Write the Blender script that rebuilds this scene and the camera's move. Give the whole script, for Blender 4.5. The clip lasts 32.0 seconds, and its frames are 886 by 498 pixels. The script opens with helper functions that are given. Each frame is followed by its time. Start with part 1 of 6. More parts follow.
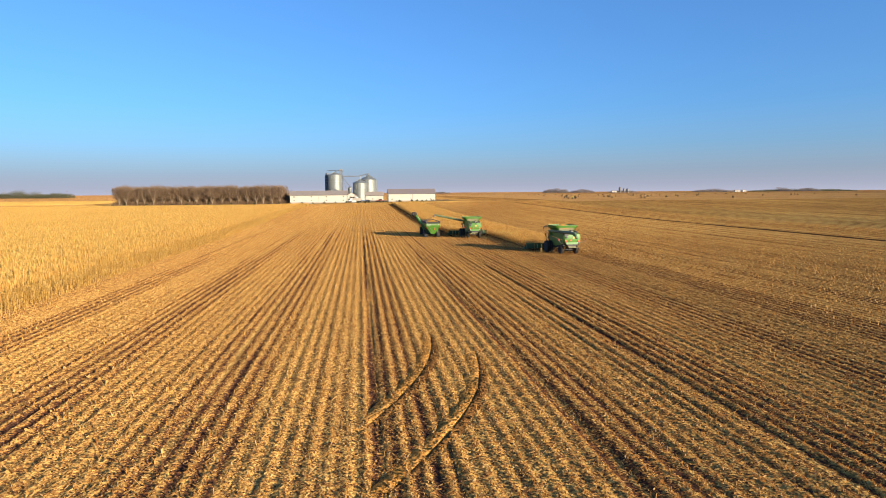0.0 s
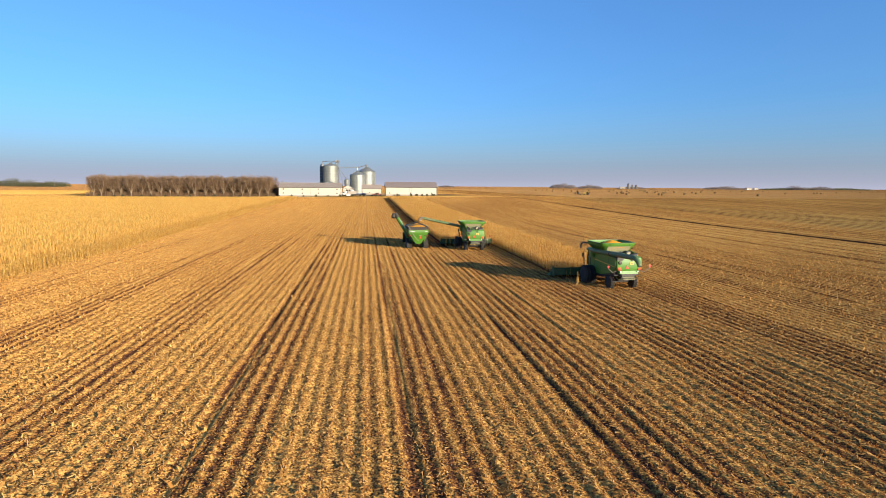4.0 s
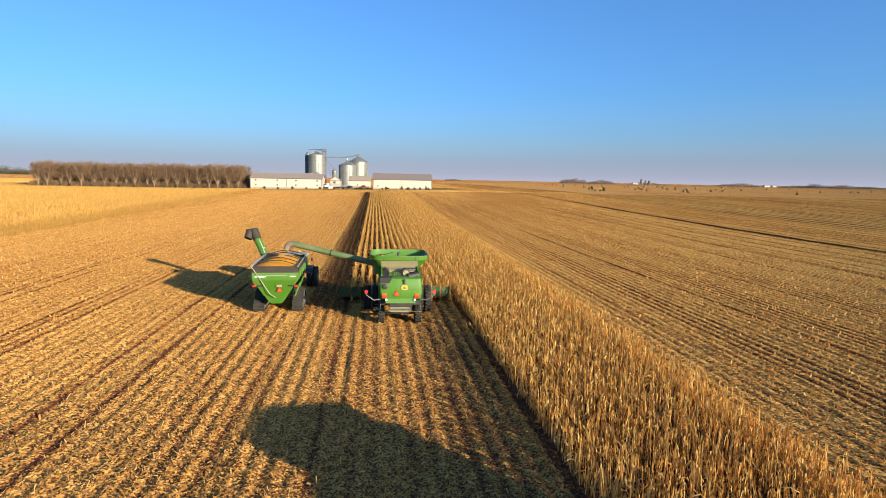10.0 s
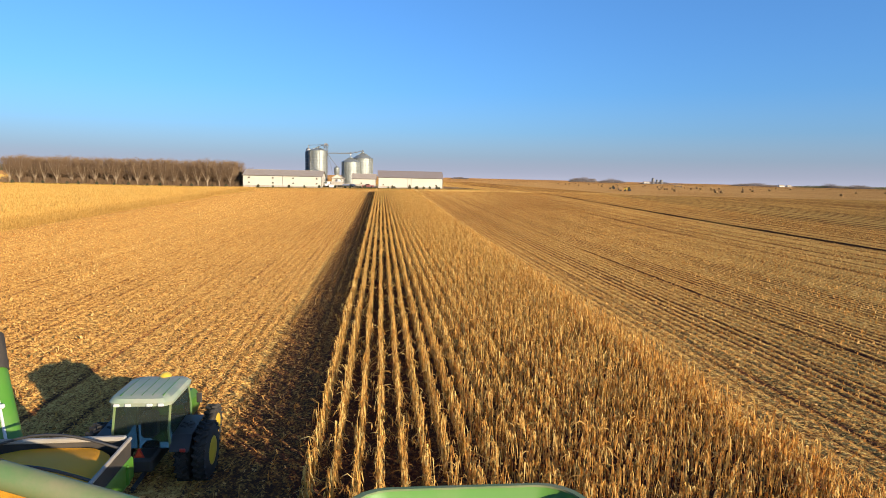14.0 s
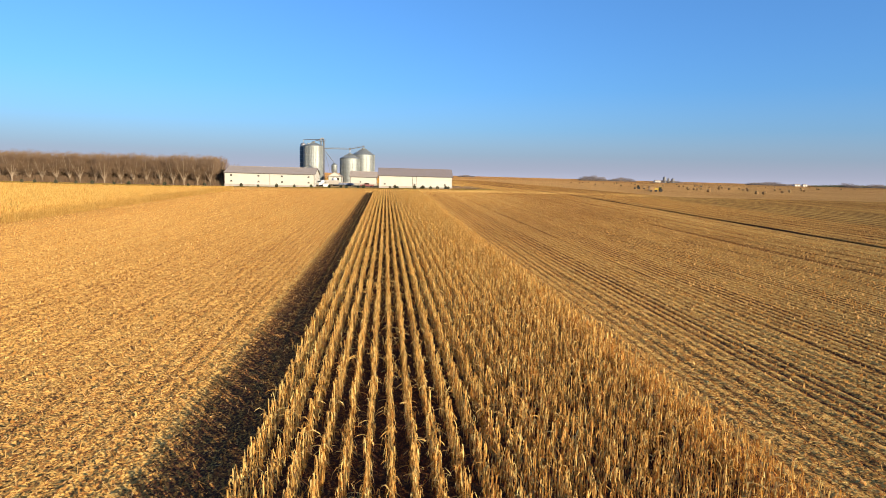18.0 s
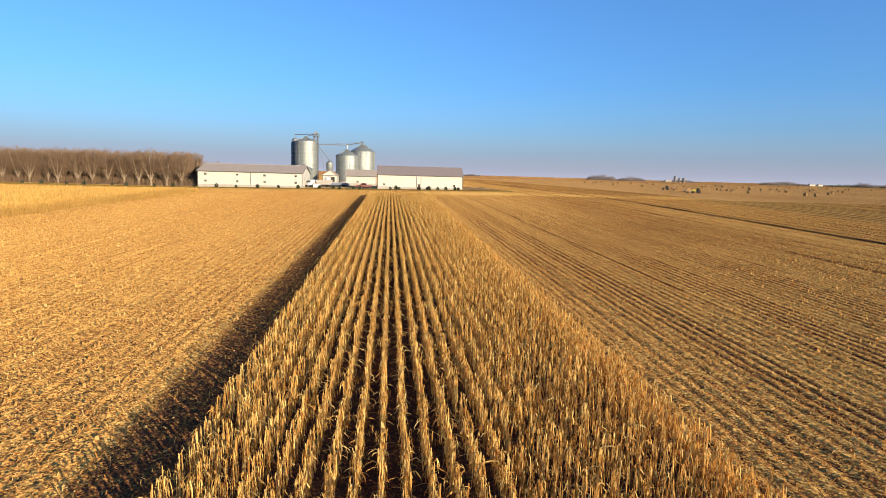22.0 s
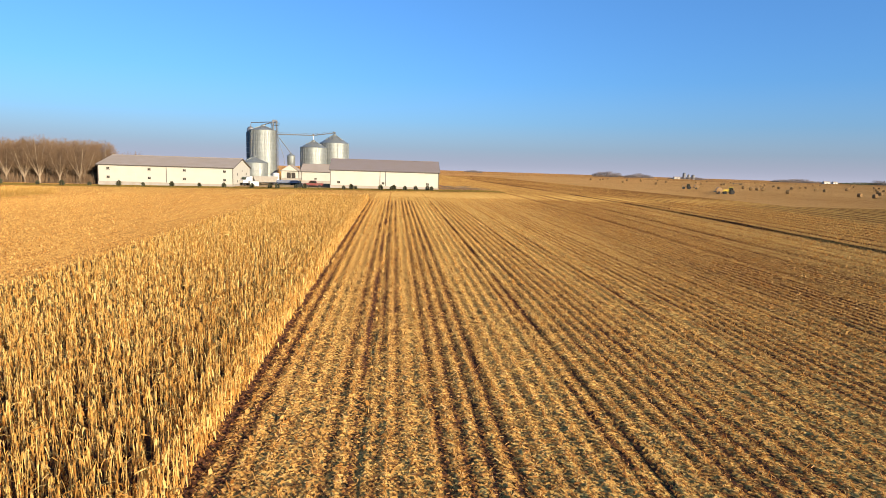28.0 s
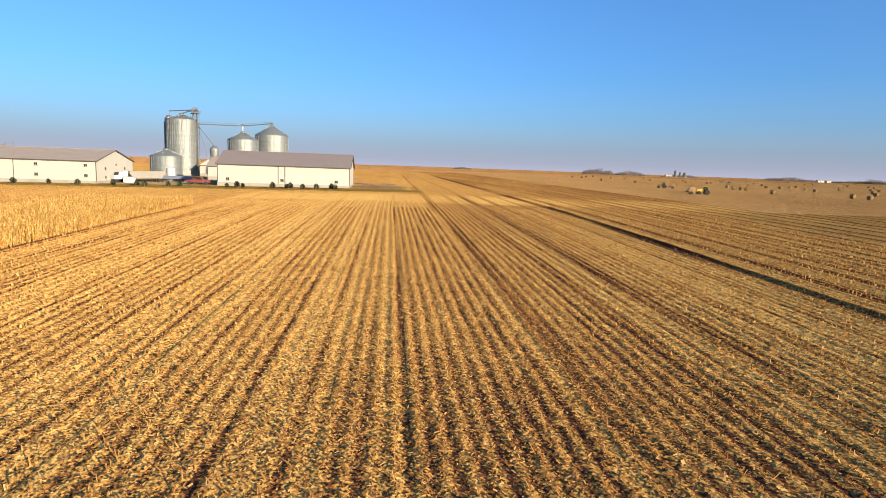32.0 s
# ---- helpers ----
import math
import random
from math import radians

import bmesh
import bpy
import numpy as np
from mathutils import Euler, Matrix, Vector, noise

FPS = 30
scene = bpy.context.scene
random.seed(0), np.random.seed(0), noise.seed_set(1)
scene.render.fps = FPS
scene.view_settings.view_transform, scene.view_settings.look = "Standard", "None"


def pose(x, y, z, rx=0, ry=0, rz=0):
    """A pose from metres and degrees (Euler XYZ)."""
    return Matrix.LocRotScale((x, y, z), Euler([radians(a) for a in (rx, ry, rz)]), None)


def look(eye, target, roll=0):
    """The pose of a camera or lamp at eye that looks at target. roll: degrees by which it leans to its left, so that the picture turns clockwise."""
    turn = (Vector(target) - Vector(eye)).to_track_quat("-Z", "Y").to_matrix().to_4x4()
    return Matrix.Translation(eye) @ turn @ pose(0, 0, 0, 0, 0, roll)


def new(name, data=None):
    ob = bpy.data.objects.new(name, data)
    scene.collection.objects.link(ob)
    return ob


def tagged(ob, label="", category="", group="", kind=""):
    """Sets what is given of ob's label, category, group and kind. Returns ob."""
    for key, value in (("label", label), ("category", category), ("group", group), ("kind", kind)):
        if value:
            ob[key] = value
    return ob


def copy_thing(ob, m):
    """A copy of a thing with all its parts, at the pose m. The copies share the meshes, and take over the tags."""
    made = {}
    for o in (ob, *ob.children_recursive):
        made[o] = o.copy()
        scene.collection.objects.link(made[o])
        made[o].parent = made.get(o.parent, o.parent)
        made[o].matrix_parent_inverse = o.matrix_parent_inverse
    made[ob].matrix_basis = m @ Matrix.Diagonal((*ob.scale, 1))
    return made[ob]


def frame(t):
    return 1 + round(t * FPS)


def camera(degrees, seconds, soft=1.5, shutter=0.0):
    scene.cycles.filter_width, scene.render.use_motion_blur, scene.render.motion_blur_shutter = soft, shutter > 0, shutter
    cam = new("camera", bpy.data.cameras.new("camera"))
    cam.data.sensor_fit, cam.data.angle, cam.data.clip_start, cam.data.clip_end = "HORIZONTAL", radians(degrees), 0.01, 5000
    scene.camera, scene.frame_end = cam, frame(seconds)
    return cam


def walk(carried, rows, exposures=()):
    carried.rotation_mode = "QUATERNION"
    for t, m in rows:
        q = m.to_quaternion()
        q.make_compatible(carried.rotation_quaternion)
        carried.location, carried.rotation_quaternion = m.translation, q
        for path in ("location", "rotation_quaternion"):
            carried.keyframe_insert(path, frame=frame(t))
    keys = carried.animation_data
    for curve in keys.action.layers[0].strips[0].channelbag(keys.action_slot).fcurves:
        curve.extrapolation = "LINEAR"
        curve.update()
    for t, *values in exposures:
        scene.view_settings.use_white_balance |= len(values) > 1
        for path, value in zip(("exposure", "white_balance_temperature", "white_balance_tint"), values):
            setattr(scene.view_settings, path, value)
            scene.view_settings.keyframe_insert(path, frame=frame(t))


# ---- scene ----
# camera: seconds, x, y, z, yaw (left of the rows), pitch, roll
PATH = [
    (0, -21.75, 11.00, 10.74, -7.86, -5.54, -0.39),
    (1, -20.58, 20.31, 10.68, -7.69, -5.70, -0.16),
    (2, -18.85, 29.57, 10.71, -7.62, -5.86, 0.07),
    (3, -16.55, 38.77, 10.80, -7.57, -6.00, 0.25),
    (6, -8.62, 66.65, 10.94, -7.09, -6.43, 0.74),
    (7, -6.29, 75.97, 10.89, -7.04, -6.55, 0.87),
    (8, -3.52, 85.13, 10.78, -6.96, -6.63, 0.98),
    (9, -0.14, 94.41, 10.64, -6.81, -6.70, 1.08),
    (10, 2.33, 103.62, 10.52, -6.62, -6.79, 1.14),
    (11, 2.46, 113.38, 10.44, -6.44, -6.84, 1.17),
    (12, 2.08, 122.77, 10.44, -6.32, -6.88, 1.21),
    (13, 2.00, 131.84, 10.44, -6.22, -6.93, 1.29),
    (14, 2.57, 140.70, 10.47, -6.11, -6.98, 1.40),
    (17, 4.19, 174.04, 10.55, -5.76, -7.11, 1.54),
    (18, 4.64, 185.03, 10.53, -5.66, -7.18, 1.54),
    (19, 5.05, 196.13, 10.51, -5.56, -7.22, 1.57),
    (20, 5.79, 207.22, 10.50, -5.44, -7.25, 1.59),
    (21, 6.18, 218.32, 10.48, -5.35, -7.27, 1.62),
    (22, 6.59, 229.35, 10.48, -5.28, -7.29, 1.63),
    (23, 7.02, 240.09, 10.51, -5.20, -7.32, 1.61),
    (24, 8.00, 250.24, 10.57, -5.09, -7.36, 1.62),
    (25, 10.03, 259.85, 10.57, -4.98, -7.43, 1.67),
    (28, 24.11, 286.52, 10.51, -4.87, -7.67, 1.79),
    (29, 30.21, 295.10, 10.49, -4.98, -7.72, 1.78),
    (30, 37.59, 303.54, 10.51, -5.07, -7.79, 1.85),
    (31, 45.07, 311.97, 10.61, -5.15, -7.88, 1.96),
    (32, 52.60, 320.42, 10.80, -5.30, -7.97, 2.07),
]
cam = camera(73.7, 32.0, soft=0.62)


def aim(x, y, z, yaw, pitch, roll):
    """A pose of the camera from degrees."""
    a, b = radians(yaw), radians(pitch)
    way = Vector((-math.sin(a) * math.cos(b), math.cos(a) * math.cos(b), math.sin(b)))
    eye = Vector((x, y, z))
    return look(eye, eye + way * 10, roll)


walk(cam, [(t, aim(*row)) for t, *row in PATH], exposures=[(0.0, 0.96, 6680, 11.5), (32.0, 0.96, 6680, 11.5)])

# ---- world and sun ----
SUN_EL, SUN_X, SUN_Y = 12.0, 0.62, -0.785
world = bpy.data.worlds.new("sky")
scene.world = world
world.use_nodes = True
wn = world.node_tree.nodes
sky = wn.new("ShaderNodeTexSky")
sky.sky_type = "NISHITA"
sky.sun_disc = False
sky.sun_elevation = radians(SUN_EL)
sky.sun_rotation = math.atan2(SUN_X, SUN_Y)
sky.altitude = 300
sky.air_density = 1.0
sky.dust_density = 1.9
sky.ozone_density = 7.0
wn["Background"].inputs["Strength"].default_value = 0.133
# light scattered more than once evens the sky out
even = wn.new("ShaderNodeMix")
even.data_type = "RGBA"
even.inputs[0].default_value = 0.14
even.inputs[7].default_value = (0.56, 1.60, 3.4, 1)
world.node_tree.links.new(sky.outputs["Color"], even.inputs[6])
world.node_tree.links.new(even.outputs[2], wn["Background"].inputs["Color"])
lamp = bpy.data.lights.new("sun", "SUN")
lamp.energy = 5.0
lamp.angle = radians(0.55)
lamp.color = (1.0, 0.87, 0.66)
sun = new("sun", lamp)
sun.matrix_world = look((SUN_X * 500, SUN_Y * 500, 500 * math.tan(radians(SUN_EL))), (0, 0, 0))

# ---- materials ----


def node_mat(name):
    m = bpy.data.materials.new(name)
    m.use_nodes = True
    t = m.node_tree
    return m, t, t.nodes["Principled BSDF"]


def ramp(t, fac, stops):
    r = t.nodes.new("ShaderNodeValToRGB")
    e = r.color_ramp.elements
    while len(e) < len(stops):
        e.new(0.5)
    for el, (p, c) in zip(e, stops):
        el.position, el.color = p, (*c, 1)
    t.links.new(fac, r.inputs["Fac"])
    return r.outputs["Color"]


def noise_tex(t, scale, detail=4.0, vec=None, rough=0.55):
    n = t.nodes.new("ShaderNodeTexNoise")
    n.inputs["Scale"].default_value = scale
    n.inputs["Detail"].default_value = detail
    n.inputs["Roughness"].default_value = rough
    if vec is not None:
        t.links.new(vec, n.inputs["Vector"])
    return n.outputs["Fac"]


def world_pos(t, scale=(1, 1, 1)):
    g = t.nodes.new("ShaderNodeNewGeometry")
    m = t.nodes.new("ShaderNodeMapping")
    m.inputs["Scale"].default_value = scale
    t.links.new(g.outputs["Position"], m.inputs["Vector"])
    return m.outputs["Vector"]


def obj_pos(t, scale=(1, 1, 1)):
    g = t.nodes.new("ShaderNodeTexCoord")
    m = t.nodes.new("ShaderNodeMapping")
    m.inputs["Scale"].default_value = scale
    t.links.new(g.outputs["Object"], m.inputs["Vector"])
    return m.outputs["Vector"]


def mixc(t, fac, a, b, mode="MIX"):
    n = t.nodes.new("ShaderNodeMix")
    n.data_type, n.blend_type = "RGBA", mode
    for sock, v in ((n.inputs[0], fac), (n.inputs[6], a), (n.inputs[7], b)):
        if isinstance(v, (int, float)):
            sock.default_value = v
        elif isinstance(v, tuple):
            sock.default_value = (*v, 1)
        else:
            t.links.new(v, sock)
    return n.outputs[2]


def math_n(t, op, a, b=0.0):
    n = t.nodes.new("ShaderNodeMath")
    n.operation = op
    for sock, v in ((n.inputs[0], a), (n.inputs[1], b)):
        if isinstance(v, (int, float)):
            sock.default_value = v
        else:
            t.links.new(v, sock)
    return n.outputs[0]


def bump(t, b, height, strength, dist=0.05):
    n = t.nodes.new("ShaderNodeBump")
    n.inputs["Strength"].default_value = strength
    n.inputs["Distance"].default_value = dist
    t.links.new(height, n.inputs["Height"])
    t.links.new(n.outputs["Normal"], b.inputs["Normal"])


def flakes(t, b, cell, tilt, stretch=(1, 1, 1), warp=0.5):
    """Litter relief: each small flake lies at its own angle. Gives a random tone per flake."""
    pos = world_pos(t, stretch)
    n = t.nodes.new("ShaderNodeTexNoise")
    n.inputs["Scale"].default_value = 1.3 / cell
    n.inputs["Detail"].default_value = 1.0
    t.links.new(pos, n.inputs["Vector"])
    wv = t.nodes.new("ShaderNodeVectorMath")
    wv.operation = "MULTIPLY_ADD"
    wv.inputs[1].default_value = (cell * warp * 3,) * 3
    t.links.new(n.outputs["Color"], wv.inputs[0])
    t.links.new(pos, wv.inputs[2])
    v = t.nodes.new("ShaderNodeTexVoronoi")
    v.inputs["Scale"].default_value = 1.0 / cell
    t.links.new(wv.outputs[0], v.inputs["Vector"])
    sub = t.nodes.new("ShaderNodeVectorMath")
    sub.operation = "SUBTRACT"
    sub.inputs[1].default_value = (0.5, 0.5, 0.5)
    t.links.new(v.outputs["Color"], sub.inputs[0])
    mul = t.nodes.new("ShaderNodeVectorMath")
    mul.operation = "MULTIPLY"
    mul.inputs[1].default_value = (2 * tilt, 2 * tilt, 0)
    t.links.new(sub.outputs[0], mul.inputs[0])
    g = t.nodes.new("ShaderNodeNewGeometry")
    add = t.nodes.new("ShaderNodeVectorMath")
    add.operation = "ADD"
    t.links.new(g.outputs["Normal"], add.inputs[0])
    t.links.new(mul.outputs[0], add.inputs[1])
    nor = t.nodes.new("ShaderNodeVectorMath")
    nor.operation = "NORMALIZE"
    t.links.new(add.outputs[0], nor.inputs[0])
    t.links.new(nor.outputs[0], b.inputs["Normal"])
    sep = t.nodes.new("ShaderNodeSeparateColor")
    t.links.new(v.outputs["Color"], sep.inputs[0])
    return sep.outputs[2]


def thin_leaf(m, t, b, colour, amount):
    """Thin dry leaf: part of the light comes through from its far side."""
    tr = t.nodes.new("ShaderNodeBsdfTranslucent")
    t.links.new(colour, tr.inputs["Color"])
    if b.inputs["Normal"].is_linked:
        t.links.new(b.inputs["Normal"].links[0].from_socket, tr.inputs["Normal"])
    mx = t.nodes.new("ShaderNodeMixShader")
    mx.inputs[0].default_value = amount
    t.links.new(b.outputs[0], mx.inputs[1])
    t.links.new(tr.outputs[0], mx.inputs[2])
    t.links.new(mx.outputs[0], t.nodes["Material Output"].inputs["Surface"])


def litter(name, stops, cell=0.15, tilt=1.0, broad=0.02, stretch=(1, 1, 1)):
    """Rough dry cover of straw, grass or stalks."""
    m, t, b = node_mat(name)
    r = flakes(t, b, cell, tilt, stretch)
    big = noise_tex(t, broad, 4, world_pos(t, (1, 0.6, 1)), 0.6)
    mid = noise_tex(t, broad * 12, 3, world_pos(t, stretch))
    k = math_n(t, "ADD", math_n(t, "MULTIPLY", r, 0.4), math_n(t, "MULTIPLY", big, 0.4))
    k = math_n(t, "ADD", k, math_n(t, "MULTIPLY", mid, 0.2))
    c = ramp(t, k, stops)
    t.links.new(c, b.inputs["Base Color"])
    b.inputs["Roughness"].default_value = 0.95
    b.inputs["Diffuse Roughness"].default_value = 1.0
    b.inputs["Specular IOR Level"].default_value = 0.0
    return m


def paint(name, col, rough=0.45, metal=0.0, dirt=(0.24, 0.176, 0.104), amount=0.25, scale=1.3, coat=0.0):
    """Painted or bare surface with dust and wear."""
    m, t, b = node_mat(name)
    big = noise_tex(t, scale, 5, obj_pos(t))
    fine = noise_tex(t, scale * 14, 3, obj_pos(t))
    f = math_n(t, "MULTIPLY", ramp(t, big, [(0.35, (0, 0, 0)), (0.75, (1, 1, 1))]), amount * 1.6)
    f = math_n(t, "ADD", f, math_n(t, "MULTIPLY", fine, amount * 0.5))
    t.links.new(mixc(t, f, col, dirt), b.inputs["Base Color"])
    b.inputs["Metallic"].default_value = metal
    r = math_n(t, "ADD", math_n(t, "MULTIPLY", big, 0.25), rough - 0.1)
    t.links.new(r, b.inputs["Roughness"])
    b.inputs["Coat Weight"].default_value = coat
    bump(t, b, fine, 0.08, 0.01)
    return m


def straw(name, dark, mid, light, rough=0.75, leafy=0.40):
    """Dry plant matter, each piece with its own tone."""
    m, t, b = node_mat(name)
    g = t.nodes.new("ShaderNodeNewGeometry")
    c = ramp(t, g.outputs["Random Per Island"], [(0.0, dark), (0.45, mid), (1.0, light)])
    patch = noise_tex(t, 0.09, 3, world_pos(t))
    c = mixc(t, math_n(t, "MULTIPLY", patch, 0.35), c, (mid[0] * 0.8, mid[1] * 0.68, mid[2] * 0.55))
    t.links.new(c, b.inputs["Base Color"])
    b.inputs["Roughness"].default_value = rough
    b.inputs["Diffuse Roughness"].default_value = 0.6
    b.inputs["Specular IOR Level"].default_value = 0.08
    thin_leaf(m, t, b, mixc(t, 1.0, c, (1.0, 0.78, 0.5), "MULTIPLY"), leafy)
    return m


M_GREEN = paint("green_paint", (0.044, 0.172, 0.006), 0.5, coat=0.05, amount=0.10)
M_GREEN_DULL = paint("dusty_green_paint", (0.056, 0.144, 0.040), 0.55, amount=0.4)
M_ROOFDUST = paint("dust_covered_green_paint", (0.192, 0.264, 0.176), 0.6, amount=0.5, dirt=(0.336, 0.304, 0.240))
M_DECK = paint("dust_coated_deck", (0.240, 0.232, 0.128), 0.75, amount=0.4, dirt=(0.288, 0.224, 0.136))
M_ROOFDARK = paint("mauve_grey_roof_steel", (0.225, 0.180, 0.160), 0.75, amount=0.15, scale=0.3)
# machine green with dirt, darkened for the shadow around the corn heads
M_HEAD = paint("shade_darkened_green", (0.022, 0.080, 0.018), 0.6, amount=0.3, dirt=(0.080, 0.060, 0.032))
M_YELLOW = paint("yellow_paint", (0.600, 0.400, 0.016), 0.45, amount=0.2)
M_BLACK = paint("black_steel", (0.013, 0.013, 0.014), 0.55, amount=0.07)
M_RUBBER = paint("tyre_rubber", (0.011, 0.011, 0.011), 0.85, amount=0.08)
M_STEEL = paint("bare_steel", (0.360, 0.352, 0.336), 0.4, metal=0.7, amount=0.3)
M_GREY = paint("dusty_grey_steel", (0.088, 0.096, 0.100), 0.5, amount=0.15)
M_GREYSILO = paint("weathered_silo_steel", (0.130, 0.135, 0.140), 0.6, amount=0.2)
M_TARP = paint("black_tarp", (0.018, 0.016, 0.014), 0.75, amount=0.10)
M_RIM = paint("weathered_grey_rim", (0.288, 0.264, 0.224), 0.6, amount=0.3)
M_SPOUT = paint("dusty_rubber", (0.176, 0.144, 0.112), 0.7, amount=0.3)
M_RED = paint("red_lens", (0.480, 0.024, 0.016), 0.3, amount=0.1)
M_ORANGE = paint("orange_reflector", (0.720, 0.096, 0.016), 0.4, amount=0.05)
M_WHITE = paint("white_siding", (0.470, 0.432, 0.350), 0.6, amount=0.08, scale=0.3)
M_ROOF = paint("taupe_roof_steel", (0.350, 0.280, 0.215), 0.75, amount=0.15, scale=0.3)
M_TRIM = paint("dark_trim", (0.080, 0.068, 0.056), 0.6, amount=0.1)
M_CONC = paint("concrete_plinth", (0.336, 0.304, 0.256), 0.85, amount=0.3, scale=0.5)
M_DOOR = paint("shaded_interior", (0.016, 0.014, 0.013), 0.9, amount=0.1)
M_WOOD = paint("grey_pole_wood", (0.160, 0.120, 0.080), 0.85, amount=0.3)
M_BALE = paint("baled_stalks", (0.25, 0.138, 0.046), 0.95, amount=0.5, scale=4.0, dirt=(0.15, 0.082, 0.028))
M_BLUE = paint("blue_grey_tarp", (0.120, 0.152, 0.224), 0.6, amount=0.2)
M_REDPAINT = paint("maroon_vehicle_paint", (0.160, 0.020, 0.016), 0.4, amount=0.15)
M_WHITEPAINT = paint("white_vehicle_paint", (0.555, 0.548, 0.518), 0.35, amount=0.12)
M_ORANGEPAINT = paint("orange_machine_paint", (0.288, 0.136, 0.024), 0.45, amount=0.3)

M_STALK = straw("dry_corn", (0.35, 0.138, 0.026), (0.80, 0.475, 0.125), (0.90, 0.70, 0.27))
M_CANOPY_PLANT = straw("dry_corn_pale", (0.350, 0.174, 0.040), (0.649, 0.395, 0.103), (0.766, 0.531, 0.171))
M_STUB = straw("stubble", (0.220, 0.085, 0.020), (0.580, 0.295, 0.074), (0.84, 0.56, 0.21))
M_CHAFF = straw("chaff", (0.30, 0.130, 0.036), (0.50, 0.248, 0.068), (0.84, 0.56, 0.230))
M_TWIG = paint("bare_twigs", (0.135, 0.072, 0.033), 0.9, amount=0.3, scale=0.4)
M_BARK = paint("pale_bark", (0.336, 0.248, 0.160), 0.9, amount=0.35, scale=1.0)
# twig colour shifted to blue-grey, distance haze put into the base
M_FARTREE = paint("hazed_far_twigs", (0.072, 0.060, 0.072), 0.9, amount=0.3, scale=0.05)
M_CONIFER = paint("conifer_needles", (0.040, 0.052, 0.024), 0.9, amount=0.35, scale=2.0, dirt=(0.096, 0.072, 0.032))
M_GRASS = litter("autumn_grass", [(0.25, (0.112, 0.078, 0.018)), (0.5, (0.216, 0.143, 0.033)), (0.8, (0.336, 0.211, 0.057))], 0.3, 1.0, 0.04)
M_GRAVEL = litter("gravel_yard", [(0.25, (0.208, 0.137, 0.067)), (0.5, (0.288, 0.198, 0.103)), (0.8, (0.368, 0.260, 0.139))], 0.12, 0.7, 0.05)


def grain_mat():
    m, t, b = node_mat("yellow_maize")
    n = noise_tex(t, 45, 3, obj_pos(t))
    t.links.new(ramp(t, n, [(0.3, (0.640, 0.240, 0.013)), (0.7, (0.768, 0.360, 0.032))]), b.inputs["Base Color"])
    b.inputs["Roughness"].default_value = 0.6
    b.inputs["Specular IOR Level"].default_value = 0.1
    bump(t, b, n, 0.5, 0.02)
    return m


M_GRAIN = grain_mat()


def bin_mat():
    """Corrugated galvanised steel: fine level rings and vertical stiffeners' tone."""
    m, t, b = node_mat("galvanised_bin_steel")
    v = obj_pos(t)
    s = t.nodes.new("ShaderNodeSeparateXYZ")
    t.links.new(v, s.inputs[0])
    ring = math_n(t, "SINE", math_n(t, "MULTIPLY", s.outputs["Z"], 60.0))
    n = noise_tex(t, 0.6, 4, v)
    sheet = t.nodes.new("ShaderNodeTexWhiteNoise")
    sheet.noise_dimensions = "1D"
    t.links.new(math_n(t, "FLOOR", math_n(t, "MULTIPLY", s.outputs["Z"], 0.9)), sheet.inputs["W"])
    c = ramp(t, math_n(t, "ADD", math_n(t, "MULTIPLY", n, 0.75), math_n(t, "MULTIPLY", sheet.outputs["Value"], 0.15)), [(0.2, (0.190, 0.198, 0.176)), (0.8, (0.300, 0.308, 0.276))])
    t.links.new(c, b.inputs["Base Color"])
    b.inputs["Metallic"].default_value = 0.45
    b.inputs["Roughness"].default_value = 0.45
    bump(t, b, ring, 0.35, 0.02)
    return m


M_BIN = bin_mat()


def glass_mat():
    m, t, b = node_mat("tinted_glass")
    b.inputs["Base Color"].default_value = (0.16, 0.20, 0.17, 1)
    b.inputs["Roughness"].default_value = 0.05
    b.inputs["IOR"].default_value = 1.12
    b.inputs["Transmission Weight"].default_value = 0.9
    return m


M_GLASS = glass_mat()

ROW = 0.762
PASS = 12 * ROW


